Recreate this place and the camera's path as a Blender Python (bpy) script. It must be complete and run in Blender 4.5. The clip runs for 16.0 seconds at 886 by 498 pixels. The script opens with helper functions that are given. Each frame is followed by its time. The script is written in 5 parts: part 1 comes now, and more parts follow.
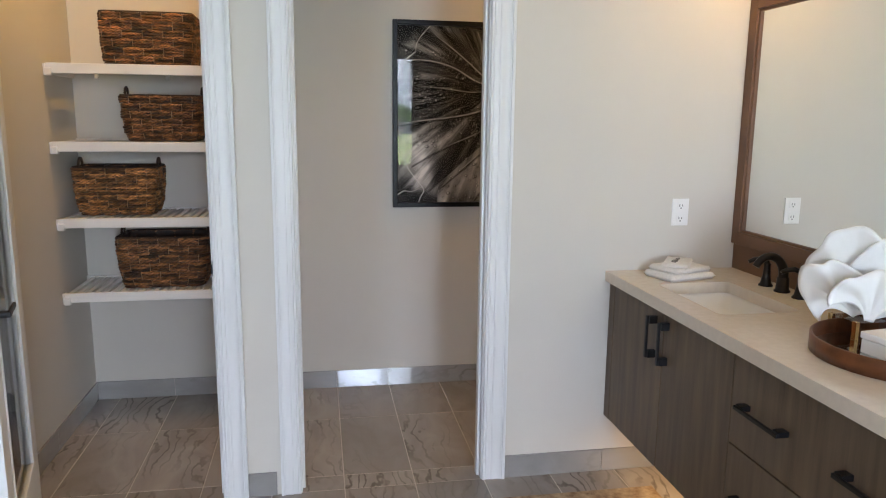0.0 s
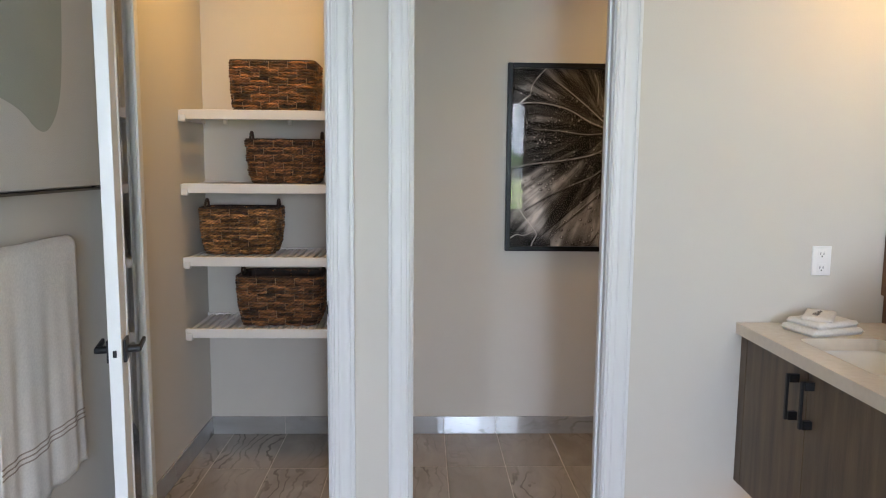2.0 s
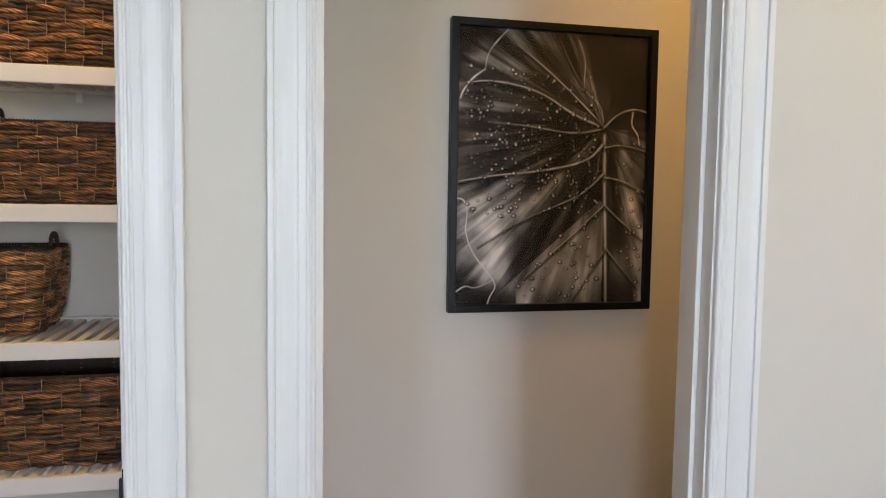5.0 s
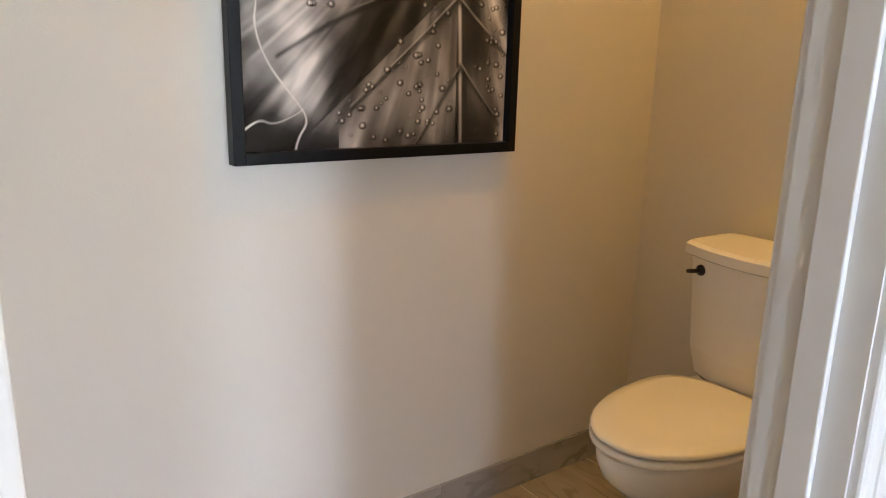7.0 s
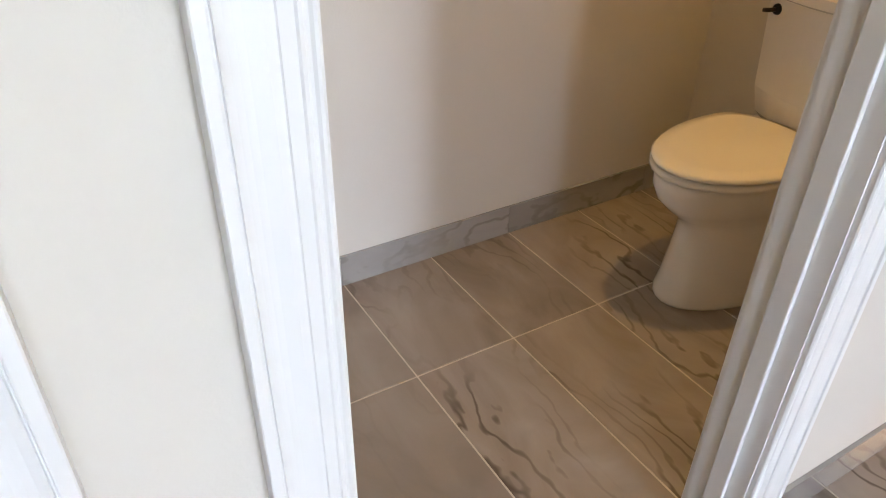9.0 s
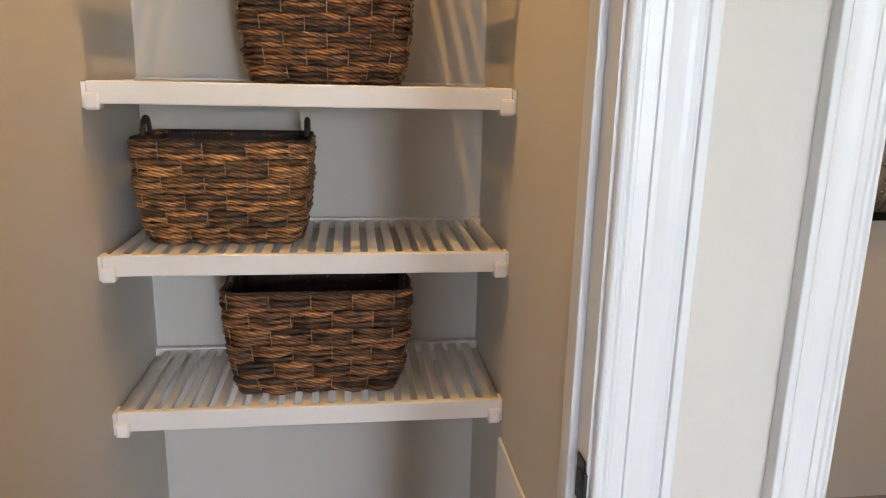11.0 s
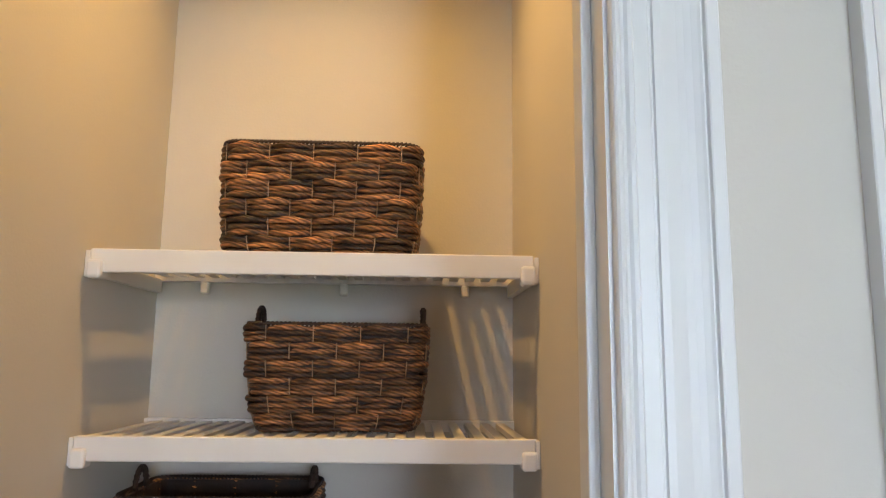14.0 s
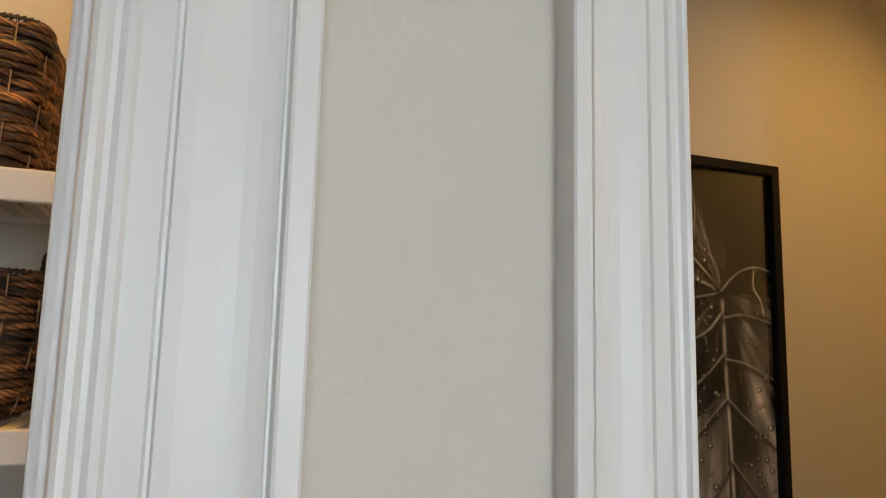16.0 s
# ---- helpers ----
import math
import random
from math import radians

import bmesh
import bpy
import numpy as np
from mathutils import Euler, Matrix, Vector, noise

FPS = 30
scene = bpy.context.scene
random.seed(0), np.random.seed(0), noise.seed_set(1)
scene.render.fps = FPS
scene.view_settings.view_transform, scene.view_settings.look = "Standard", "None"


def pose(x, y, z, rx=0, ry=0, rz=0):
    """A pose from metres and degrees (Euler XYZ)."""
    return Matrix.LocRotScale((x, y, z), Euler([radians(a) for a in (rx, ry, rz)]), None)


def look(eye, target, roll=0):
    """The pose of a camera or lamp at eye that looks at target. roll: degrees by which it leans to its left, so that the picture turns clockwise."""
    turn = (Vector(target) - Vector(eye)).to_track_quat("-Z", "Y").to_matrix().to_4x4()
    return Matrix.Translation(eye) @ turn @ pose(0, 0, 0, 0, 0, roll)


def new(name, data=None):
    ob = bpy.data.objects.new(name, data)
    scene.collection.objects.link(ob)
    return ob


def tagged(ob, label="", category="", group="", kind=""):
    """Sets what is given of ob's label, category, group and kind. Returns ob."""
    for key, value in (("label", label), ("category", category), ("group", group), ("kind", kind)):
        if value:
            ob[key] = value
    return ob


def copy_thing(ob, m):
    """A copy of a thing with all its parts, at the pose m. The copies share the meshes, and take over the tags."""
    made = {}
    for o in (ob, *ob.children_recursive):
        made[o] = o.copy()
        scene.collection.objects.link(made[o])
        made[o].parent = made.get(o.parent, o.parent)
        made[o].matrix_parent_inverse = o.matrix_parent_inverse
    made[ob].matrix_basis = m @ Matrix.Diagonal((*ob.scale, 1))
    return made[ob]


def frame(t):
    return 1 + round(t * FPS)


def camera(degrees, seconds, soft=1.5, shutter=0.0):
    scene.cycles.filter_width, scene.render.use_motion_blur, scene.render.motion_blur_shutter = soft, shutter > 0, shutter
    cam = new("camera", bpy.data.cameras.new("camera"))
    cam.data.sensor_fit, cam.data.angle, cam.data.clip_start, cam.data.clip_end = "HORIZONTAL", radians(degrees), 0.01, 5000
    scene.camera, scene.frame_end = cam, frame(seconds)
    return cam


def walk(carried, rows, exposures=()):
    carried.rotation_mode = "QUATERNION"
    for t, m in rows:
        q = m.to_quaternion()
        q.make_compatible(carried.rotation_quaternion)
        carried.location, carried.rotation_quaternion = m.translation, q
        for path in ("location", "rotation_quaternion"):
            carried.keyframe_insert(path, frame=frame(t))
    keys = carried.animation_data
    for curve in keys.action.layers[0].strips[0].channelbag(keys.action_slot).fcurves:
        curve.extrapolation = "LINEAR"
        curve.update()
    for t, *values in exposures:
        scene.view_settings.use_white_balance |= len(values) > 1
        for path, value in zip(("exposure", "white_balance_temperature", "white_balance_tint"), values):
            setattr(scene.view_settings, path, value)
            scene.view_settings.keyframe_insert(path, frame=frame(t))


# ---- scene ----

cam = camera(63.7, 16.0, soft=1.1)
PATH = [
    (0, (0.176, -2.77, 1.518), (0.514, -0.831, 1.162), 0.6),
    (0.5, (0.153, -2.763, 1.529), (0.412, -0.799, 1.251), 0.5),
    (1, (0.116, -2.758, 1.534), (0.324, -0.784, 1.289), 0.6),
    (1.5, (0.116, -2.742, 1.529), (0.24, -0.759, 1.292), 0.6),
    (2, (0.127, -2.694, 1.505), (0.185, -0.709, 1.269), 0.5),
    (2.5, (0.118, -2.625, 1.492), (0.149, -0.639, 1.257), 0.4),
    (3, (0.106, -2.391, 1.477), (0.134, -0.406, 1.239), 0.4),
    (3.2, (0.096, -2.288, 1.493), (0.135, -0.303, 1.253), 0.5),
    (5.3, (0.024, -1.043, 1.428), (0.633, 0.859, 1.315), 0.8),
    (5.5, (0.033, -0.924, 1.435), (0.776, 0.931, 1.339), 0.8),
    (6, (0.075, -0.633, 1.409), (1.075, 1.098, 1.337), 1.0),
    (6.5, (0.08, -0.443, 1.299), (1.172, 1.228, 1.158), 1.1),
    (7, (0.079, -0.301, 1.234), (1.209, 1.279, 0.758), 1.4),
    (7.5, (0.06, -0.254, 1.238), (1.129, 1.159, 0.31), 0.8),
    (8, (0.05, -0.295, 1.192), (1.077, 1.041, 0.115), 1.4),
    (8.2, (0.04, -0.309, 1.204), (1.066, 1.01, 0.106), 1.7),
    (10.3, (-0.424, -0.69, 1.317), (-0.007, 1.032, 0.389), 1.3),
    (10.5, (-0.47, -0.719, 1.335), (-0.084, 1.084, 0.56), 1.5),
    (11, (-0.509, -0.739, 1.429), (-0.255, 1.187, 0.953), 1.3),
    (11.5, (-0.505, -0.735, 1.46), (-0.345, 1.239, 1.18), 1.1),
    (12, (-0.502, -0.724, 1.476), (-0.399, 1.267, 1.319), 0.9),
    (12.5, (-0.494, -0.716, 1.505), (-0.425, 1.283, 1.541), 0.9),
    (13, (-0.506, -0.697, 1.525), (-0.437, 1.293, 1.717), 0.8),
    (13.5, (-0.473, -0.678, 1.553), (-0.407, 1.301, 1.836), 0.9),
    (14, (-0.395, -0.605, 1.545), (-0.327, 1.369, 1.859), 0.7),
    (14.5, (-0.323, -0.531, 1.577), (-0.231, 1.450, 1.838), 1.04),
    (15, (-0.267, -0.486, 1.555), (-0.016, 1.476, 1.855), 1.41),
    (15.5, (-0.239, -0.412, 1.552), (0.234, 1.507, 1.851), 1.40),
    (16, (-0.185, -0.326, 1.520), (0.505, 1.530, 1.802), 1.40),
]
walk(cam, [(t, look(eye, target, roll)) for t, eye, target, roll in PATH],
     [(0, -0.36, 6200, 10), (3, -0.38, 6200, 9), (5.5, -0.04, 6450, 11), (6, 0.22, 6400, 10), (6.5, 0.42, 6350, 10), (7, 0.48, 6350, 10), (8, 0.56, 6300, 10), (10.5, 0.0, 6500, 11), (11, 0.1, 6500, 11), (11.5, 0.16, 6450, 11), (12.5, 0.08, 6200, 10), (13.5, 0.0, 5950, 10), (14.5, -0.36, 6350, 11), (16, -0.52, 6800, 11)])

# ---- light of the place: sky and daylight through two windows, warm lamps ----
SUN_ELEV, SUN_ROT = radians(50), radians(120)
world = bpy.data.worlds.new("world")
scene.world = world
world.use_nodes = True
_sky = world.node_tree.nodes.new("ShaderNodeTexSky")
_sky.sky_type, _sky.sun_disc, _sky.sun_elevation, _sky.sun_rotation = "NISHITA", False, SUN_ELEV, SUN_ROT
_bg = world.node_tree.nodes["Background"]
_bg.inputs["Strength"].default_value = 0.12
world.node_tree.links.new(_sky.outputs[0], _bg.inputs[0])


def lamp(name, kind, m, power, colour, size=0.1, size_y=None, spot=None):
    data = bpy.data.lights.new(name, kind)
    data.energy, data.color = power, colour
    if kind == "AREA":
        data.size = size
        if size_y:
            data.shape, data.size_y = "RECTANGLE", size_y
    elif kind == "SPOT":
        data.shadow_soft_size, data.spot_size, data.spot_blend = size, radians(spot), 1.0
    elif kind == "POINT":
        data.shadow_soft_size = size
    ob = new(name, data)
    ob.matrix_world = m
    return ob


WARM = (1.0, 0.56, 0.155)
DAY = (0.69, 0.785, 1.0)
sun = lamp("sun", "SUN", pose(0, 0, 8, 40, 0, 0), 2.5, (1.0, 0.95, 0.88))
sun.data.angle = radians(0.5)
sun.matrix_world = look((0, 0, 8), (-3.2, 4.0, 2.0))
lamp("daylight_window_wide", "AREA", look((0.76, -6.35, 1.56), (0.70, 0, 1.3)), 118, DAY, 0.66, 1.6)
lamp("daylight_window_narrow", "AREA", look((-2.25, -6.35, 1.6), (-1.0, 0, 1.3)), 66, DAY, 0.58, 1.5)
LAMPS = [  # recessed ceiling lamps: x, y, power
    ("closet", -0.60, 0.54, 19), ("toilet", 1.50, 0.52, 18), ("room_a", 0.3, -1.6, 3.5), ("room_b", 0.4, -4.0, 5),
]
CEIL = 3.0
for _n, _x, _y, _p in LAMPS:
    lamp("ceiling_lamp_" + _n, "SPOT", look((_x, _y, CEIL - 0.03), (_x, _y + 0.0001, 0)), _p * 4, WARM, 0.012, spot=124)
for _y in (-0.30, -0.62, -0.94):
    lamp("sconce_lamp", "POINT", pose(1.80, _y, 2.16), 3.0, WARM, 0.03)
lamp("under_vanity_lamp", "AREA", look((1.66, -1.2, 0.235), (1.66, -1.2001, 0)), 9, (1.0, 0.62, 0.28), 0.3, 2.2)

# ---- materials ----
def mat(name, colour, rough=0.6, metal=0.0, noise_scale=0.0, amount=0.0, bump=0.0, bump_scale=80.0, spec=0.5, stretch=(1, 1, 1), second=None, coat=0.0):
    m = bpy.data.materials.new(name)
    m.use_nodes = True
    nt = m.node_tree
    b = nt.nodes["Principled BSDF"]
    b.inputs["Base Color"].default_value = (*colour, 1)
    b.inputs["Roughness"].default_value = rough
    b.inputs["Metallic"].default_value = metal
    b.inputs["Specular IOR Level"].default_value = spec
    b.inputs["Coat Weight"].default_value = coat
    if noise_scale or bump:
        tc = nt.nodes.new("ShaderNodeTexCoord")
        mp = nt.nodes.new("ShaderNodeMapping")
        mp.inputs["Scale"].default_value = stretch
        nt.links.new(tc.outputs["Object"], mp.inputs[0])
    if noise_scale:
        n = nt.nodes.new("ShaderNodeTexNoise")
        n.inputs["Scale"].default_value, n.inputs["Detail"].default_value = noise_scale, 5
        nt.links.new(mp.outputs[0], n.inputs[0])
        r = nt.nodes.new("ShaderNodeValToRGB")
        lo = second or tuple(c * (1 - amount) for c in colour)
        r.color_ramp.elements[0].position, r.color_ramp.elements[1].position = 0.3, 0.7
        r.color_ramp.elements[0].color, r.color_ramp.elements[1].color = (*lo, 1), (*colour, 1)
        nt.links.new(n.outputs[0], r.inputs[0])
        nt.links.new(r.outputs[0], b.inputs["Base Color"])
        rr = nt.nodes.new("ShaderNodeMapRange")
        rr.inputs[3].default_value, rr.inputs[4].default_value = rough * 0.85, min(1, rough * 1.15)
        nt.links.new(n.outputs[0], rr.inputs[0])
        nt.links.new(rr.outputs[0], b.inputs["Roughness"])
    if bump:
        n2 = nt.nodes.new("ShaderNodeTexNoise")
        n2.inputs["Scale"].default_value, n2.inputs["Detail"].default_value = bump_scale, 4
        nt.links.new(mp.outputs[0], n2.inputs[0])
        bp = nt.nodes.new("ShaderNodeBump")
        bp.inputs["Strength"].default_value, bp.inputs["Distance"].default_value = bump, 0.004
        nt.links.new(n2.outputs[0], bp.inputs["Height"])
        nt.links.new(bp.outputs[0], b.inputs["Normal"])
    return m


def tile_material(name, dark, light, vein, along, rough=0.3):
    """Veined stone-look porcelain; each tile is shifted by its own random value."""
    m = bpy.data.materials.new(name)
    m.use_nodes = True
    nt = m.node_tree
    N, L = nt.nodes.new, nt.links.new
    b = nt.nodes["Principled BSDF"]
    tc, oi, add, mp = N("ShaderNodeTexCoord"), N("ShaderNodeObjectInfo"), N("ShaderNodeVectorMath"), N("ShaderNodeMapping")
    sc = N("ShaderNodeVectorMath")
    sc.operation = "SCALE"
    sc.inputs["Scale"].default_value = 37.0
    cmb = N("ShaderNodeCombineXYZ")
    for i in range(3):
        L(oi.outputs["Random"], cmb.inputs[i])
    L(cmb.outputs[0], sc.inputs[0])
    L(tc.outputs["Object"], add.inputs[0])
    L(sc.outputs[0], add.inputs[1])
    mp.inputs["Scale"].default_value = (2.2, 1.0, 2) if along == "y" else (1.0, 2.2, 2)
    L(add.outputs[0], mp.inputs[0])
    warp = N("ShaderNodeTexNoise")
    warp.inputs["Scale"].default_value, warp.inputs["Detail"].default_value, warp.inputs["Distortion"].default_value = 2.6, 6, 1.2
    L(mp.outputs[0], warp.inputs[0])
    ramp = N("ShaderNodeValToRGB")
    e = ramp.color_ramp.elements
    e[0].position, e[0].color = 0.3, (*dark, 1)
    e[1].position, e[1].color = 0.72, (*light, 1)
    L(warp.outputs[0], ramp.inputs[0])
    wave = N("ShaderNodeTexWave")
    wave.inputs["Scale"].default_value, wave.inputs["Distortion"].default_value, wave.inputs["Detail"].default_value, wave.inputs["Detail Scale"].default_value = 2.6, 22.0, 4, 0.9
    wave.bands_direction = "X" if along == "y" else "Y"
    L(mp.outputs[0], wave.inputs[0])
    vr = N("ShaderNodeValToRGB")
    vr.color_ramp.elements[0].position, vr.color_ramp.elements[0].color = 0.0, (1, 1, 1, 1)
    vr.color_ramp.elements[1].position, vr.color_ramp.elements[1].color = 0.20, (0, 0, 0, 1)
    L(wave.outputs["Fac"], vr.inputs[0])
    msk = N("ShaderNodeMath")
    msk.operation = "MULTIPLY"
    mk = N("ShaderNodeTexNoise")
    mk.inputs["Scale"].default_value = 1.7
    L(mp.outputs[0], mk.inputs[0])
    mkr = N("ShaderNodeMapRange")
    mkr.inputs[1].default_value, mkr.inputs[2].default_value, mkr.inputs[4].default_value = 0.46, 0.64, 0.95
    L(mk.outputs[0], mkr.inputs[0])
    L(vr.outputs[0], msk.inputs[0])
    L(mkr.outputs[0], msk.inputs[1])
    mix = N("ShaderNodeMix")
    mix.data_type = "RGBA"
    busy, calm = N("ShaderNodeMath"), N("ShaderNodeMapRange")
    calm.inputs[1].default_value, calm.inputs[2].default_value, calm.inputs[3].default_value = 0.1, 0.6, 0.3
    L(oi.outputs["Random"], calm.inputs[0])
    busy.operation = "MULTIPLY"
    L(msk.outputs[0], busy.inputs[0])
    L(calm.outputs[0], busy.inputs[1])
    L(busy.outputs[0], mix.inputs[0])
    L(ramp.outputs[0], mix.inputs[6])
    mix.inputs[7].default_value = (*vein, 1)
    hsv = N("ShaderNodeHueSaturation")
    mr = N("ShaderNodeMapRange")
    mr.inputs[3].default_value, mr.inputs[4].default_value = 0.8, 1.15
    L(oi.outputs["Random"], mr.inputs[0])
    L(mr.outputs[0], hsv.inputs["Value"])
    L(mix.outputs[2], hsv.inputs["Color"])
    L(hsv.outputs[0], b.inputs["Base Color"])
    b.inputs["Roughness"].default_value = rough
    return m


def glass_material(name, tint=(1, 1, 1), ior=1.5):
    m = bpy.data.materials.new(name)
    m.use_nodes = True
    nt = m.node_tree
    out = nt.nodes["Material Output"]
    tr, gl, fr, mx = (nt.nodes.new(n) for n in ("ShaderNodeBsdfTransparent", "ShaderNodeBsdfGlossy", "ShaderNodeFresnel", "ShaderNodeMixShader"))
    tr.inputs[0].default_value = (*tint, 1)
    gl.inputs["Roughness"].default_value = 0.0
    fr.inputs[0].default_value = ior
    nt.links.new(fr.outputs[0], mx.inputs[0])
    nt.links.new(tr.outputs[0], mx.inputs[1])
    nt.links.new(gl.outputs[0], mx.inputs[2])
    nt.links.new(mx.outputs[0], out.inputs[0])
    return m


def glow(name, colour, strength):
    m = bpy.data.materials.new(name)
    m.use_nodes = True
    b = m.node_tree.nodes["Principled BSDF"]
    b.inputs["Base Color"].default_value = (*colour, 1)
    b.inputs["Emission Color"].default_value = (*colour, 1)
    b.inputs["Emission Strength"].default_value = strength
    return m


M_WALL = mat("wall_paint", (0.60, 0.565, 0.505), 0.7, noise_scale=3, amount=0.03, bump=0.12, bump_scale=160, spec=0.3)
M_CEIL = mat("ceiling_paint", (0.78, 0.76, 0.72), 0.8, bump=0.2, bump_scale=90)
M_TRIM = mat("trim_paint", (0.69, 0.69, 0.68), 0.38, noise_scale=3, amount=0.02)
M_DOOR = mat("door_paint", (0.76, 0.77, 0.76), 0.35, noise_scale=4, amount=0.03, bump=0.04, bump_scale=40)
M_SHELF = mat("shelf_white", (0.78, 0.75, 0.71), 0.45, noise_scale=6, amount=0.04)
M_TILE = tile_material("floor_tile", (0.225, 0.192, 0.165), (0.35, 0.312, 0.28), (0.075, 0.054, 0.040), "y")
M_TILE.node_tree.nodes["Principled BSDF"].inputs["Coat Weight"].default_value = 0.7
M_TILE.node_tree.nodes["Principled BSDF"].inputs["Coat Roughness"].default_value = 0.03
M_BASE = tile_material("base_tile", (0.26, 0.25, 0.24), (0.34, 0.33, 0.315), (0.19, 0.175, 0.16), "x", 0.12)
M_BASE.node_tree.nodes["Principled BSDF"].inputs["Coat Weight"].default_value = 1.0
M_BASE.node_tree.nodes["Principled BSDF"].inputs["Coat IOR"].default_value = 1.8
M_BASE.node_tree.nodes["Principled BSDF"].inputs["Coat Roughness"].default_value = 0.03
M_GROUT = mat("grout", (0.57, 0.51, 0.45), 0.9, noise_scale=30, amount=0.15)
M_WOOD = mat("vanity_wood", (0.150, 0.104, 0.064), 0.5, noise_scale=5, second=(0.070, 0.049, 0.031), stretch=(6, 6, 0.55), bump=0.15, bump_scale=40)
M_FRAMEWOOD = mat("mirror_frame_wood", (0.17, 0.082, 0.038), 0.45, noise_scale=8, second=(0.11, 0.052, 0.025), stretch=(4, 0.6, 0.6), bump=0.1)
M_QUARTZ = mat("quartz", (0.66, 0.585, 0.48), 0.22, noise_scale=45, amount=0.06)
M_CERAMIC = mat("ceramic", (0.82, 0.78, 0.70), 0.12, coat=0.4)
M_BRONZE = mat("dark_bronze", (0.02, 0.016, 0.014), 0.38, metal=0.6, noise_scale=30, amount=0.3)
M_BLACK = mat("black_satin", (0.007, 0.007, 0.008), 0.4, noise_scale=12, amount=0.3, spec=0.35)
M_TOWEL = mat("towel_cotton", (0.80, 0.77, 0.72), 0.95, noise_scale=140, amount=0.12, bump=0.8, bump_scale=420, spec=0.1)
M_STRIPE = mat("towel_stripe", (0.34, 0.29, 0.25), 0.95)
M_CORAL = mat("coral_resin", (0.84, 0.83, 0.79), 0.5, noise_scale=14, amount=0.06, bump=0.25, bump_scale=60)
M_COPPER = mat("aged_copper", (0.25, 0.10, 0.045), 0.32, metal=0.7, noise_scale=18, second=(0.12, 0.05, 0.025))
M_BRASS = mat("brass", (0.72, 0.52, 0.25), 0.18, metal=1.0)
M_PLATE = mat("white_plastic", (0.82, 0.81, 0.79), 0.35)
M_HOLE_SHADE = mat("hole_shade", (0.03, 0.03, 0.03), 0.6)
M_GLASS = glass_material("clear_glass")
M_MIRROR = mat("mirror_silver", (0.88, 0.9, 0.88), 0.0, metal=1.0)
M_BOOK = mat("white_box", (0.8, 0.78, 0.74), 0.5)
M_GRASS = mat("grass", (0.10, 0.16, 0.04), 0.95, noise_scale=0.8, second=(0.16, 0.19, 0.07))
M_BULB = glow("bulb_glow", (1.0, 0.72, 0.4), 12)


# ---- mesh helpers ----
def link(name, bm, material, smooth=False):
    me = bpy.data.meshes.new(name)
    bmesh.ops.recalc_face_normals(bm, faces=bm.faces)
    bm.to_mesh(me)
    bm.free()
    mats = material if isinstance(material, (list, tuple)) else [material]
    for x in mats:
        me.materials.append(x)
    if smooth:
        for p in me.polygons:
            p.use_smooth = True
    return new(name, me)


def part(name, bm, material, parent, label="", smooth=False, kind=""):
    ob = link(name, bm, material, smooth)
    ob.parent = parent
    return tagged(ob, label=label, kind=kind)


def box(x0, x1, y0, y1, z0, z1, bevel=0.0, bm=None):
    b2 = bmesh.new()
    bmesh.ops.create_cube(b2, size=1)
    for v in b2.verts:
        v.co = Vector((x0 + (v.co.x + .5) * (x1 - x0), y0 + (v.co.y + .5) * (y1 - y0), z0 + (v.co.z + .5) * (z1 - z0)))
    if bevel:
        bmesh.ops.bevel(b2, geom=b2.edges[:], offset=bevel, segments=2, affect="EDGES", profile=0.5)
    if bm is None:
        return b2
    me = bpy.data.meshes.new("t")
    b2.to_mesh(me)
    b2.free()
    bm.from_mesh(me)
    bpy.data.meshes.remove(me)
    return bm


def lathe(profile, n=32, bm=None, m=None):
    """Turn (radius, z) pairs about z."""
    bm = bm or bmesh.new()
    m = m or Matrix()
    rings = []
    for r, z in profile:
        rings.append([bm.verts.new(m @ Vector((r * math.cos(2 * math.pi * i / n), r * math.sin(2 * math.pi * i / n), z))) for i in range(n)])
    for a, b in zip(rings, rings[1:]):
        for i in range(n):
            bm.faces.new((a[i], a[(i + 1) % n], b[(i + 1) % n], b[i]))
    bm.faces.new(rings[0])
    bm.faces.new(rings[-1])
    return bm


def tube(points, radius, n=8, bm=None, closed=False, taper=None):
    bm = bm or bmesh.new()
    pts = [Vector(p) for p in points]
    rings = []
    for i, p in enumerate(pts):
        a, b = pts[i - 1] if (i or closed) else p, pts[(i + 1) % len(pts)] if (i < len(pts) - 1 or closed) else p
        d = (b - a).normalized()
        u = d.cross(Vector((0, 0, 1)))
        u = (u if u.length > 0.1 else d.cross(Vector((1, 0, 0)))).normalized()
        w = d.cross(u)
        r = radius * (taper(i / (len(pts) - 1)) if taper else 1)
        rings.append([bm.verts.new(p + (u * math.cos(2 * math.pi * k / n) + w * math.sin(2 * math.pi * k / n)) * r) for k in range(n)])
    for j in range(len(rings) if closed else len(rings) - 1):
        a, b = rings[j], rings[(j + 1) % len(rings)]
        for k in range(n):
            bm.faces.new((a[k], a[(k + 1) % n], b[(k + 1) % n], b[k]))
    if not closed:
        bm.faces.new(rings[0])
        bm.faces.new(rings[-1])
    return bm


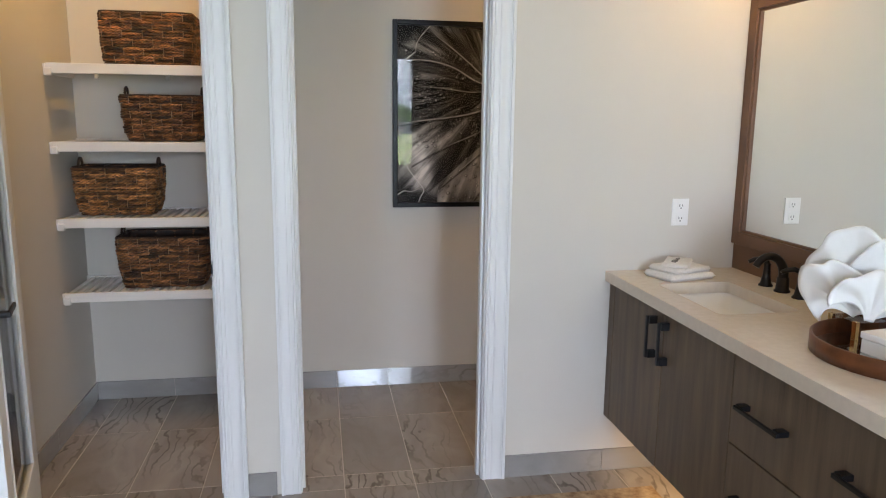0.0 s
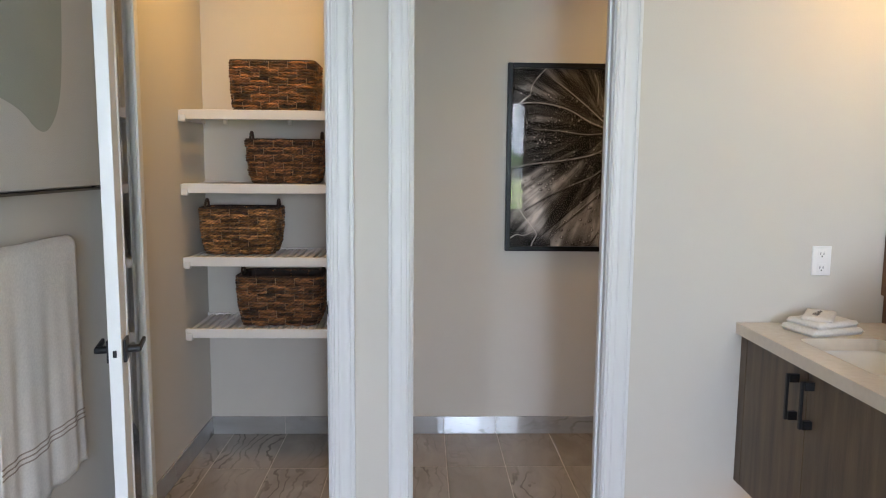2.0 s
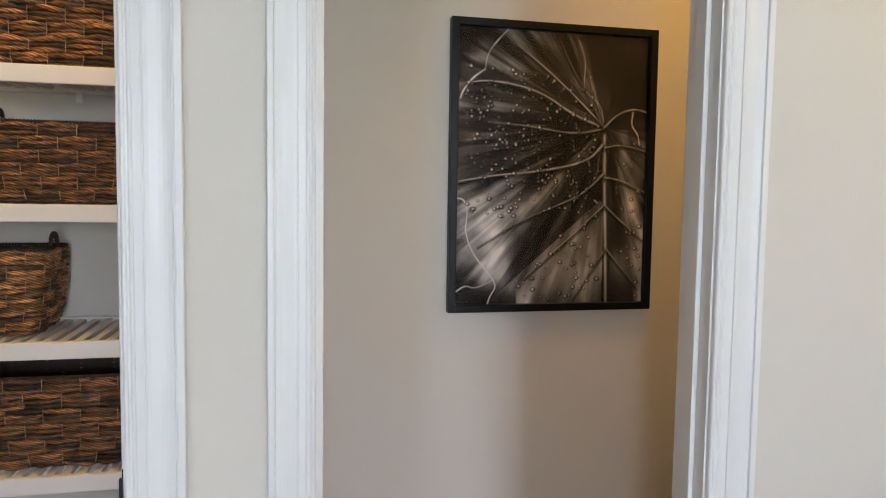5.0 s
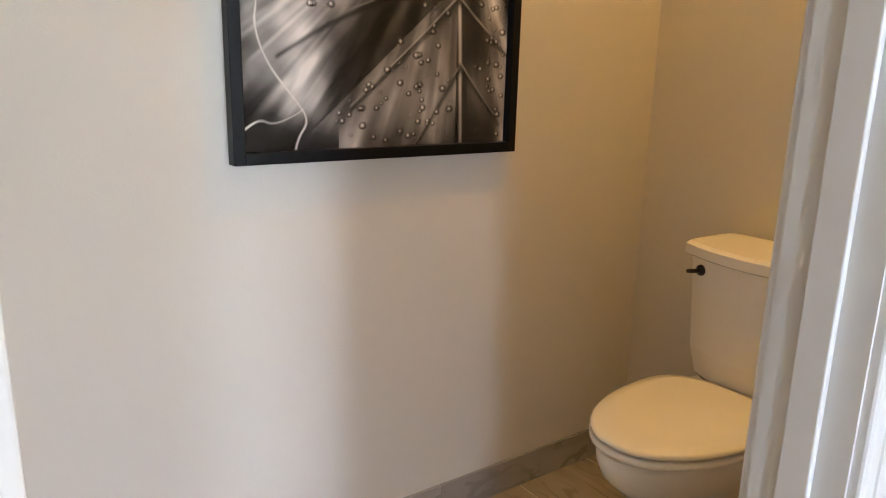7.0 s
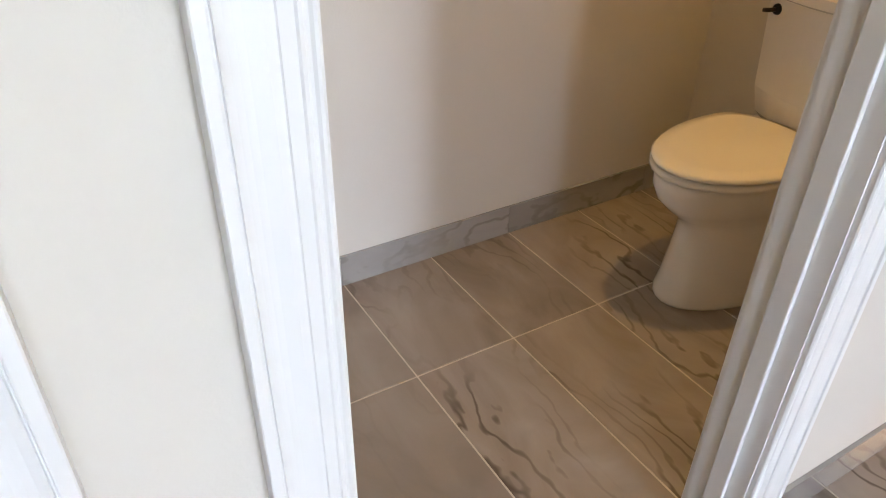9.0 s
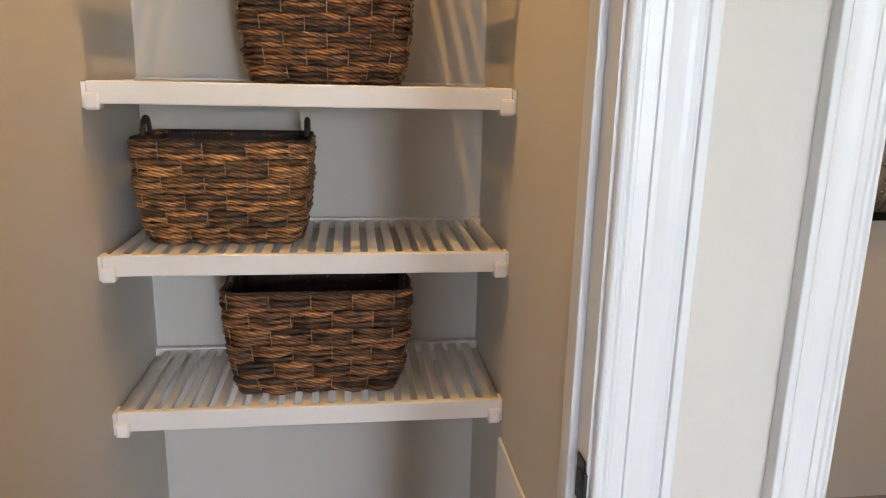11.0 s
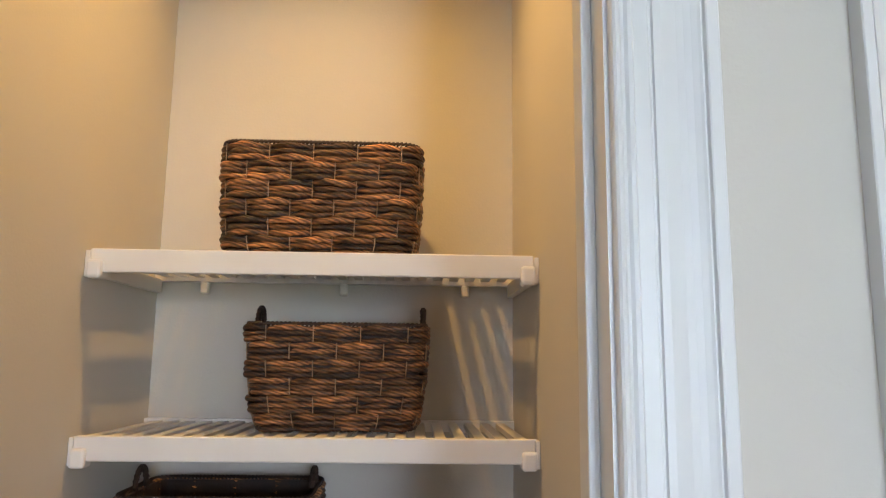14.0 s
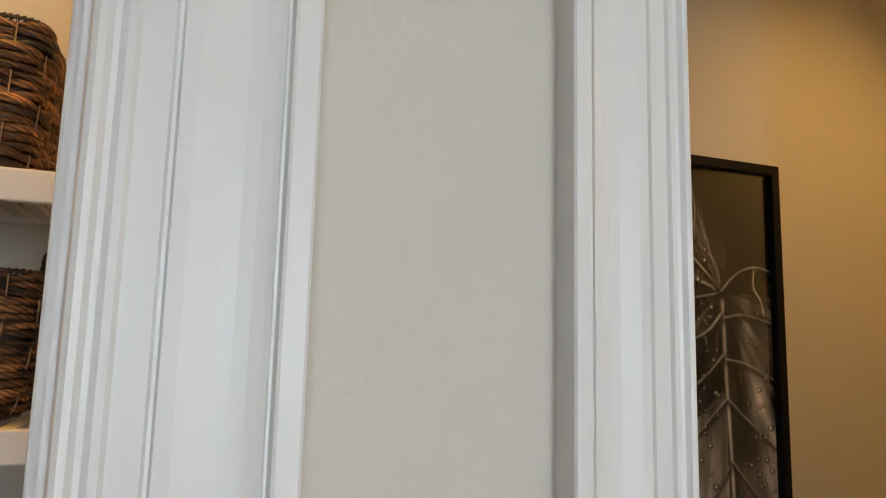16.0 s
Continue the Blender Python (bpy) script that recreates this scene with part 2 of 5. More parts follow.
def extrude_profile(profile, z0, z1, m=None):
    """A closed (x, y) outline drawn up from z0 to z1."""
    bm = bmesh.new()
    m = m or Matrix()
    lo = [bm.verts.new(m @ Vector((x, y, z0))) for x, y in profile]
    hi = [bm.verts.new(m @ Vector((x, y, z1))) for x, y in profile]
    n = len(profile)
    for i in range(n):
        bm.faces.new((lo[i], lo[(i + 1) % n], hi[(i + 1) % n], hi[i]))
    bm.faces.new(lo)
    bm.faces.new(hi)
    return bm


def structure(name, bm, material, label, smooth=False):
    return tagged(link(name, bm, material, smooth), label=label, kind="structure")


def empty(name, x, y, z, label, category, group="", rz=0):
    ob = new(name)
    ob.matrix_world = pose(x, y, z, 0, 0, rz)
    return tagged(ob, label=label, category=category, group=group)


# ---- plan ----
X_LEFT, X_RIGHT, Y_SOUTH = -1.065, 1.945, -6.4      # main room
T = 0.108                                             # wall thickness
CL0, CL1 = -0.950, -0.231                             # closet opening, jamb face to jamb face
WC0, WC1 = 0.083, 0.832                               # toilet room opening
CX0, CX1 = -1.036, -0.158                             # closet inside
WX0, WX1 = -0.04, 1.915                                # toilet room inside
Y_BACK = 1.168
HEAD = 2.44
JT = 0.019                                            # jamb board
TILE_X, TILE_Y, TILE_OX, TILE_OY = 0.2955, 0.60, 0.255, 0.720


# ---- structure ----
def wall(name, x0, x1, y0, y1, z0=0.0, z1=CEIL, label="beige painted drywall wall"):
    return structure(name, box(x0, x1, y0, y1, z0, z1), M_WALL, label)


W = CL0 - JT, CL1 + JT, WC0 - JT, WC1 + JT
wall("wall_front", -3.2, W[0], 0, T)
wall("wall_front", W[1], W[2], 0, T)
wall("wall_front", W[3], 2.1, 0, T)
wall("wall_front", W[0], W[1], 0, T, HEAD + JT)
wall("wall_front", W[2], W[3], 0, T, HEAD + JT)
wall("wall_closet_side", CX0 - 0.1, CX0, T, Y_BACK)
wall("wall_partition", CX1, WX0, T, Y_BACK)
wall("wall_toilet_side", WX1, WX1 + 0.1, T, Y_BACK)
wall("wall_back", CX0 - 0.1, WX1 + 0.1, Y_BACK, Y_BACK + 0.1)
wall("wall_vanity", X_RIGHT, X_RIGHT + 0.12, Y_SOUTH, 0)
wall("wall_towel", X_LEFT - 0.12, X_LEFT, -1.7, 0)
wall("wall_west", -3.2, -3.08, Y_SOUTH, 0)
WINDOWS = [(0.48, 1.92, 0.78, 2.48), (-2.55, -1.95, 0.8, 2.40)]
xs = [-3.2, -2.55, -1.95, 0.48, 1.92, 2.1]
for i in (0, 2, 4):
    wall("wall_south", xs[i], xs[i + 1], Y_SOUTH - 0.15, Y_SOUTH)
for x0, x1, z0, z1 in WINDOWS:
    wall("wall_south", x0, x1, Y_SOUTH - 0.15, Y_SOUTH, 0, z0)
    wall("wall_south", x0, x1, Y_SOUTH - 0.15, Y_SOUTH, z1, CEIL)
structure("ceiling", box(-3.2, 2.1, Y_SOUTH - 0.15, Y_BACK + 0.1, CEIL, CEIL + 0.1), M_CEIL, "white painted flat ceiling")
structure("floor", box(-3.2, 2.1, Y_SOUTH - 0.15, Y_BACK + 0.1, -0.1, 0.0015), M_GROUT, "light grout bed under the floor tiles")

# casing profile: distance from the opening, thickness
CASING = [(a, b) for a, b in (
    (0.000, 0.0), (0.000, 0.009), (0.0015, 0.0120), (0.0040, 0.0135), (0.0070, 0.0130), (0.0095, 0.0105), (0.0120, 0.0100), (0.0150, 0.0125), (0.0185, 0.0130),
    (0.0205, 0.0112), (0.0335, 0.0125), (0.0348, 0.0108), (0.0364, 0.0108), (0.0376, 0.0138), (0.0445, 0.0142), (0.0515, 0.0132), (0.0585, 0.0122), (0.0655, 0.0121), (0.0720, 0.0132), (0.0775, 0.0152), (0.0800, 0.0165),
    (0.0810, 0.0145), (0.0822, 0.0145), (0.0834, 0.0188), (0.0850, 0.0195), (0.0945, 0.0195), (0.0960, 0.0182), (0.0960, 0.0))]



def casing(x, side, y=0.0, facing=-1, k=1.0):
    pts = [(x + side * (0.004 + a * k), y + facing * b) for a, b in CASING]
    structure("trim", extrude_profile(pts, 0, HEAD + 0.1), M_TRIM, "white painted moulded door casing upright")


def casing_head(x0, x1, z, y=0.0, facing=-1):
    bm = bmesh.new()
    ends = []
    for x, s in ((x0, -1), (x1, 1)):
        ends.append([bm.verts.new((x + s * 0.004, y + facing * b, z + 0.004 + a)) for a, b in CASING])
    n = len(CASING)
    for i in range(n):
        bm.faces.new((ends[0][i], ends[0][(i + 1) % n], ends[1][(i + 1) % n], ends[1][i]))
    bm.faces.new(ends[0])
    bm.faces.new(ends[1])
    structure("trim", bm, M_TRIM, "white painted moulded head casing over the door")


def doorway(name, x0, x1, stop_y, k):
    for x, s, width in ((x0, -1, k[0]), (x1, 1, k[1])):
        casing(x, s, k=width)
        casing(x, s, T, 1)
        bm = box(min(x, x + s * JT), max(x, x + s * JT), 0.0, T, 0, HEAD)
        box(min(x, x - s * 0.011), max(x, x - s * 0.011), stop_y, stop_y + 0.036, 0, HEAD - 0.011, 0.002, bm)
        structure("door_jamb", bm, M_TRIM, "white painted door jamb with its stop strip")
    bm = box(x0 - JT, x1 + JT, 0, T, HEAD, HEAD + JT)
    box(x0, x1, stop_y, stop_y + 0.036, HEAD - 0.011, HEAD, 0.002, bm)
    structure("door_jamb", bm, M_TRIM, "white painted head jamb of the doorway")
    casing_head(x0, x1, HEAD)


doorway("closet", CL0, CL1, 0.040, (1.0, 1.0))
doorway("toilet", WC0, WC1, 0.034, (0.83, 1.02))

for i, (x0, x1, z0, z1) in enumerate(WINDOWS):
    w = structure(("window_1", "window_2")[i], box(x0, x1, Y_SOUTH - 0.02, Y_SOUTH + 0.03, z0 - 0.03, z0 + 0.0), M_TRIM, "white framed fixed window")
    fr = bmesh.new()
    for a in ((x0, x0 + 0.02, z0, z1), (x1 - 0.02, x1, z0, z1), (x0 + 0.02, x1 - 0.02, z0, z0 + 0.02), (x0 + 0.02, x1 - 0.02, z1 - 0.02, z1)):
        box(a[0], a[1], Y_SOUTH - 0.1, Y_SOUTH - 0.05, a[2], a[3], 0, fr)
    part("window_frame", fr, M_TRIM, w)
    g = part("pane", box(x0 + 0.02, x1 - 0.02, Y_SOUTH - 0.08, Y_SOUTH - 0.075, z0 + 0.02, z1 - 0.02), M_GLASS, w)
    g.visible_shadow = False

# ---- closet shelves ----
SHELF_Y0, SHELF_Y1 = 0.772, 1.150
SHELF_Z = (0.690, 1.047, 1.403, 1.754)


def shelf():
    """Ventilated slatted shelf: lip, slats, back rail, side cleats, clips."""
    e = empty("slatted_shelf", 0, 0, 0, "white slatted closet shelf fixed between the side walls", "shelf", "closet shelves")
    x0, x1 = CX0 + 0.001, CX1 - 0.001
    part("lip", box(x0 + 0.010, x1 - 0.010, SHELF_Y0, SHELF_Y0 + 0.018, -0.046, 0, 0.003), M_SHELF, e)
    n = 22
    pitch = (x1 - x0 - 0.03) / n
    for i in range(n):
        cx = x0 + 0.015 + (i + 0.5) * pitch
        part("slat", box(cx - 0.0105, cx + 0.0105, SHELF_Y0 + 0.018, SHELF_Y1 - 0.008, -0.012, -0.001), M_SHELF, e)
    part("back_rail", box(x0, x1, SHELF_Y1 - 0.008, SHELF_Y1 + 0.012, -0.022, 0.004, 0.001), M_SHELF, e)
    for s, x in ((1, x0), (-1, x1)):
        part("cleat", box(min(x, x + s * 0.016), max(x, x + s * 0.016), SHELF_Y0 + 0.02, SHELF_Y1, -0.05, -0.017, 0.001), M_SHELF, e)
        bm = box(min(x, x + s * 0.009), max(x, x + s * 0.009), SHELF_Y0 + 0.002, SHELF_Y0 + 0.045, -0.055, -0.003, 0.002)
        box(min(x + s * 0.006, x + s * 0.036), max(x + s * 0.006, x + s * 0.036), SHELF_Y0 - 0.009, SHELF_Y0 + 0.026, -0.058, -0.022, 0.006, bm)
        part("end_clip", bm, M_SHELF, e, "moulded white plastic end bracket")
    for cx in (x0 + 0.12, (x0 + x1) / 2 + 0.02, x1 - 0.12):
        part("wall_clip", box(cx - 0.009, cx + 0.009, SHELF_Y1 - 0.012, SHELF_Y1 + 0.016, -0.05, -0.022, 0.003), M_SHELF, e)
    return e


first = shelf()
for z in SHELF_Z[1:]:
    copy_thing(first, pose(0, 0, z))
first.location.z = SHELF_Z[0]

# ---- woven baskets ----
def wicker_material():
    m = mat("wicker_strand", (0.30, 0.128, 0.045), 0.5, noise_scale=24, second=(0.014, 0.006, 0.0035), stretch=(1, 1, 3.0), bump=0.5, bump_scale=150)
    nt = m.node_tree
    N, L = nt.nodes.new, nt.links.new
    b = nt.nodes["Principled BSDF"]
    geo, hsv, mr = N("ShaderNodeNewGeometry"), N("ShaderNodeHueSaturation"), N("ShaderNodeMapRange")
    mr.name = "strand_value"
    mr.inputs[3].default_value, mr.inputs[4].default_value = 0.14, 1.95
    L(geo.outputs["Random Per Island"], mr.inputs[0])
    # fibres twisted round each strand
    tc, mp, wave, ramp, mul = N("ShaderNodeTexCoord"), N("ShaderNodeMapping"), N("ShaderNodeTexWave"), N("ShaderNodeMapRange"), N("ShaderNodeMath")
    mp.inputs["Scale"].default_value = (0.45, 0.45, 1.5)
    L(tc.outputs["Object"], mp.inputs[0])
    wave.bands_direction = "DIAGONAL"
    wave.inputs["Scale"].default_value, wave.inputs["Distortion"].default_value = 60, 3.0
    wave.inputs["Detail"].default_value, wave.inputs["Detail Scale"].default_value = 3, 2.0
    L(mp.outputs[0], wave.inputs[0])
    ramp.inputs[3].default_value, ramp.inputs[4].default_value = 0.35, 1.55
    L(wave.outputs["Fac"], ramp.inputs[0])
    mul.operation = "MULTIPLY"
    L(mr.outputs[0], mul.inputs[0])
    L(ramp.outputs[0], mul.inputs[1])
    L(mul.outputs[0], hsv.inputs["Value"])
    old = b.inputs["Base Color"].links[0].from_socket
    L(old, hsv.inputs["Color"])
    L(hsv.outputs[0], b.inputs["Base Color"])
    bp = N("ShaderNodeBump")
    bp.inputs["Strength"].default_value, bp.inputs["Distance"].default_value = 0.6, 0.0012
    L(wave.outputs["Fac"], bp.inputs["Height"])
    L(b.inputs["Normal"].links[0].from_socket, bp.inputs["Normal"])
    L(bp.outputs[0], b.inputs["Normal"])
    return m


M_WICKER = wicker_material()
M_WICKER_GOLD = wicker_material()
M_WICKER_GOLD.name = "wicker_strand_golden"
# the rim's own dark brown, also used as shade in the weave gaps
M_RIM_GAP_SHADE = mat("wicker_rim_and_gap_shade", (0.045, 0.022, 0.013), 0.6, noise_scale=30, second=(0.02, 0.012, 0.008), bump=0.4, bump_scale=160)
M_STAKE = mat("wicker_stake", (0.42, 0.27, 0.15), 0.6, noise_scale=20, amount=0.35)


def basket_outline(w, d, r, n_arc=7):
    """Counter-clockwise rounded rectangle from the front centre; returns a function of arc length and its total length."""
    a, b = w / 2 - r, d / 2 - r
    pts = []
    for cx, cy, a0 in ((a, -b, -90), (a, b, 0), (-a, b, 90), (-a, -b, 180)):
        for k in range(n_arc + 1):
            t = radians(a0 + 90 * k / n_arc)
            pts.append(Vector((cx + r * math.cos(t), cy + r * math.sin(t), 0)))
    pts.append(pts[0].copy())
    acc = [0.0]
    for p, q in zip(pts, pts[1:]):
        acc.append(acc[-1] + (q - p).length)

    def at(s):
        s = s % acc[-1]
        k = int(np.searchsorted(acc, s, side="right")) - 1
        k = min(k, len(pts) - 2)
        f = (s - acc[k]) / max(1e-9, acc[k + 1] - acc[k])
        p = pts[k].lerp(pts[k + 1], f)
        d_ = (pts[k + 1] - pts[k]).normalized()
        return p, Vector((d_.y, -d_.x, 0))
    return at, acc[-1]


def basket(w, d, h, x, y, z, label, handles=True, seed=1, rows=18, flare=0.13):
    rnd = random.Random(seed)
    e = empty("wicker_basket", x, y, z, label, "basket", "closet baskets")
    at, length = basket_outline(w, d, 0.035)
    n_st = 2 * round(length / 0.094)
    st = length / n_st

    def scale(zf):
        return 1.0 - flare * (1 - zf) ** 2.2 - (0.03 * max(0, (0.12 - zf) / 0.12) ** 2)

    strands = bmesh.new()
    rad = h / rows * 0.56
    for r in range(rows):
        zf = (r + 0.5) / rows
        course = r // 3
        for j in range(n_st // 2):
            # one bundle strand passes over one stake and dives behind the next
            s0 = (2 * j + (course % 2)) * st
            for k in range(1):
                pts = []
                rr = rad * rnd.uniform(0.88, 1.15)
                dz = rnd.uniform(-0.0012, 0.0012)
                ph, fq, wa = rnd.uniform(0, 6.28), rnd.uniform(5, 12), rnd.uniform(0.0006, 0.0019)
                ph2, fq2 = rnd.uniform(0, 6.28), rnd.uniform(6, 14)
                lift = rnd.uniform(0.0, 0.0025)
                tilt = rnd.uniform(-0.0025, 0.0025)
                for q in range(11):
                    f = q / 10
                    p, nrm = at(s0 + (f - 0.5) * 2.12 * st)
                    bulge = 0.0085 * math.cos((f - 0.5) * math.pi * 1.06) - 0.003 + lift * math.sin(f * math.pi)
                    p = p * scale(zf) + nrm * bulge
                    pts.append((p.x, p.y, h * zf + dz + tilt * (f - 0.5) + wa * math.sin(f * fq + ph)))
                tube(pts, rr, 6, strands, taper=lambda t: 0.74 + 0.24 * math.sin(math.pi * t) + 0.11 * math.sin(t * fq2 + ph2))
    part("weave", strands, M_WICKER, e, "bundles of twisted water hyacinth strands", smooth=True, kind="stuff")
    # solid liner added behind the strands; shade of the gaps is its dark colour
    liner = bmesh.new()
    n = 64
    rings = []
    for off, zf in ((-0.004, 0.02), (-0.004, 0.35), (-0.004, 0.7), (-0.004, 0.985), (-0.007, 0.985), (-0.007, 0.5), (-0.007, 0.05)):
        ring = []
        for i in range(n):
            p, nrm = at(length * i / n)
            p = p * scale(zf) + nrm * off
            ring.append(liner.verts.new((p.x, p.y, h * zf)))
        rings.append(ring)
    for a_, b_ in zip(rings, rings[1:]):
        for i in range(n):
            liner.faces.new((a_[i], a_[(i + 1) % n], b_[(i + 1) % n], b_[i]))
    liner.faces.new(rings[0])
    liner.faces.new(rings[-1])
    part("gap_shade_liner", liner, M_RIM_GAP_SHADE, e)
    stakes = bmesh.new()
    for c in range(rows // 3):
        for j in range(n_st // 2):
            s = (2 * j + 1 + (c % 2)) * st
            pts = []
            for q in range(3):
                zf = (c + q / 2 * 0.94 + 0.03) / (rows / 3)
                p, nrm = at(s)
                p = p * scale(zf) + nrm * 0.0048
                pts.append((p.x, p.y, h * zf))
            tube(pts, 0.0012, 5, stakes)
    part("cane_stake", stakes, M_STAKE, e, "thin pale cane stakes", kind="stuff")
    rim = bmesh.new()
    m = int(length / 0.0085)
    for top in (h - 0.001, 0.006):
        zf = top / h
        for i in range(m):
            p, nrm = at(length * i / m)
            p2, _ = at(length * (i + 1.3) / m)
            p, p2 = p * scale(zf) + nrm * -0.001, p2 * scale(zf) + nrm * 0.003
            tube(((p.x, p.y, top - 0.004), (p.x + nrm.x * 0.005, p.y + nrm.y * 0.005, top + 0.001), (p2.x, p2.y, top + 0.005 * (1 if top > 0.05 else -0.3))), 0.0034, 5, rim)
    part("rim", rim, M_RIM_GAP_SHADE, e, "braided dark rim and foot", smooth=True, kind="stuff")
    if handles:
        for sx in (-1, 1):
            pts = []
            for q in range(13):
                a_ = math.pi * q / 12
                pts.append((sx * (w / 2 - 0.004), -0.032 * math.cos(a_), h - 0.012 + 0.052 * math.sin(a_) ** 0.8))
            bm = tube(pts, 0.0055, 8)
            for q in range(12):
                a_ = math.pi * (q + 0.5) / 12
                c = Vector((sx * (w / 2 - 0.004), -0.032 * math.cos(a_), h - 0.012 + 0.052 * math.sin(a_) ** 0.8))
                t = Vector((0, math.sin(a_), math.cos(a_))).normalized()
                ring = []
                for k in range(7):
                    b_ = 2 * math.pi * k / 6
                    u, v = Vector((1, 0, 0)), t.cross(Vector((1, 0, 0)))
                    ring.append(c + (u * math.cos(b_) + v * math.sin(b_)) * 0.006 + t * 0.0012 * k)
                tube(ring, 0.0016, 4, bm)
            part("handle", bm, M_RIM_GAP_SHADE, e, "wrapped loop handle", smooth=True)
    return e


basket(0.405, 0.26, 0.235, -0.602, 0.965, 1.756, "dark brown woven rectangular basket without handles", False, 3, flare=0.06)
basket(0.362, 0.24, 0.212, -0.560, 0.975, 1.405, "brown woven rectangular basket with two small loop handles", True, 5)
golden = basket(0.372, 0.26, 0.228, -0.792, 0.985, 1.049, "golden brown woven basket with two loop handles", True, 7)
basket(0.418, 0.27, 0.248, -0.588, 0.965, 0.692, "dark reddish brown woven basket with two loop handles", True, 9)

for ob in golden.children:
    if ob.data.materials[0] == M_WICKER:
        ob.data.materials[0] = M_WICKER_GOLD
for _node in M_WICKER_GOLD.node_tree.nodes:
    if _node.type == "HUE_SAT":
        _node.inputs["Hue"].default_value = 0.506
        _node.inputs["Saturation"].default_value = 1.0
    if _node.name == "strand_value":
        _node.inputs[3].default_value, _node.inputs[4].default_value = 0.4, 2.9

# ---- things on the closet wall and jambs ----
e = empty("access_panel", CX1, 0.64, 0.48, "flat white plastic access cover on the closet side wall", "cover plate")
part("cover", box(-0.008, -0.001, -0.14, 0.14, -0.11, 0.11, 0.003), M_PLATE, e)
e = empty("strike_plate", CL1, 0.016, 0.95, "small black metal strike plate set in the closet jamb", "strike plate")
bm = box(-0.003, -0.0005, -0.013, 0.015, -0.03, 0.03, 0.001)
box(-0.006, -0.0005, -0.022, -0.013, -0.018, 0.018, 0.001, bm)
part("plate", bm, M_BLACK, e)
# no hole is cut: a dark block carries the shade inside it
part("latch_hole", box(-0.0045, -0.003, -0.006, 0.008, -0.012, 0.012), M_HOLE_SHADE, e)


# ---- glazed closet door, standing open ----
def hinge(parent, z, x, y):
    bm = lathe([(0.0065, z - 0.05), (0.0065, z + 0.05)], 12, m=Matrix.Translation((x, y, 0)))
    box(x - 0.001, x + 0.024, y + 0.004, y + 0.0065, z - 0.05, z + 0.05, 0, bm)
    part("hinge", bm, M_BLACK, parent, "black steel butt hinge")


DW, DH, DT = 0.712, 2.425, 0.035
door = empty("glazed_door", CL0 + 0.003, -0.004, 0.01, "white painted closet door with one tall clear glass pane, standing wide open", "door", rz=-75)
SW, BR, TR_ = 0.114, 0.245, 0.15
part("stile", box(0.002, SW, 0, DT, 0, DH, 0.002), M_DOOR, door)
part("stile", box(DW - SW, DW, 0, DT, 0, DH, 0.002), M_DOOR, door)
part("bottom_rail", box(SW, DW - SW, 0, DT, 0, BR, 0.0), M_DOOR, door)
part("top_rail", box(SW, DW - SW, 0, DT, DH - TR_, DH, 0.0), M_DOOR, door)
for yy in (-0.004, DT - 0.008):
    bm = bmesh.new()
    gx0, gx1, gz0, gz1 = SW, DW - SW, BR, DH - TR_
    box(gx0, gx0 + 0.012, yy, yy + 0.012, gz0, gz1, 0.003, bm)
    box(gx1 - 0.012, gx1, yy, yy + 0.012, gz0, gz1, 0.003, bm)
    box(gx0 + 0.012, gx1 - 0.012, yy, yy + 0.012, gz0, gz0 + 0.012, 0.003, bm)
    box(gx0 + 0.012, gx1 - 0.012, yy, yy + 0.012, gz1 - 0.012, gz1, 0.003, bm)
    part("glazing_bead", bm, M_DOOR, door)
pane = part("pane", box(SW, DW - SW, 0.0145, 0.0185, BR, DH - TR_), M_GLASS, door, "clear door glass")
for yy, s in ((0.0, -1), (DT, 1)):
    part("rosette", box(DW - 0.09, DW - 0.024, min(yy, yy + s * 0.009), max(yy, yy + s * 0.009), 0.917, 0.983, 0.002), M_BLACK, door, "square black rosette")
    bm = lathe([(0.011, 0), (0.011, 0.042)], 16, m=Matrix.Translation((DW - 0.057, yy, 0.95)) @ pose(0, 0, 0, -90 * s, 0, 0))
    box(DW - 0.175, DW - 0.045, min(yy + s * 0.036, yy + s * 0.046), max(yy + s * 0.036, yy + s * 0.046), 0.942, 0.958, 0.003, bm)
    part("lever", bm, M_BLACK, door, "black lever handle")
part("latch", box(DW - 0.0005, DW + 0.007, 0.012, 0.022, 0.94, 0.96, 0.001), M_BLACK, door)
bm = box(DW - 0.035, DW - 0.012, -0.012, -0.001, 0.022, 0.034, 0.003)
bm = lathe([(0.008, 0), (0.008, 0.03), (0.011, 0.031), (0.011, 0.038)], 14, bm, Matrix.Translation((DW - 0.024, -0.001, 0.028)) @ pose(0, 0, 0, 90, 0, 0))
part("door_bumper", bm, M_BLACK, door, "black door stop")
for hz in (0.375, 1.01, 1.65, 2.27):
    hinge(door, hz - 0.01, -0.002, -0.006)


# ---- botanical picture in the toilet room ----
PW, PH, PF = 0.756, 1.0, 0.026
pic = empty("framed_picture", 0.953, Y_BACK - 0.001, 1.54, "black framed tall photograph of a veined leaf with water drops", "picture")
bm = bmesh.new()
box(-PW / 2, -PW / 2 + PF, -0.034, 0, -PH / 2, PH / 2, 0.002, bm)
box(PW / 2 - PF, PW / 2, -0.034, 0, -PH / 2, PH / 2, 0.002, bm)
box(-PW / 2 + PF, PW / 2 - PF, -0.034, 0, -PH / 2, -PH / 2 + PF, 0.002, bm)
box(-PW / 2 + PF, PW / 2 - PF, -0.034, 0, PH / 2 - PF, PH / 2, 0.002, bm)
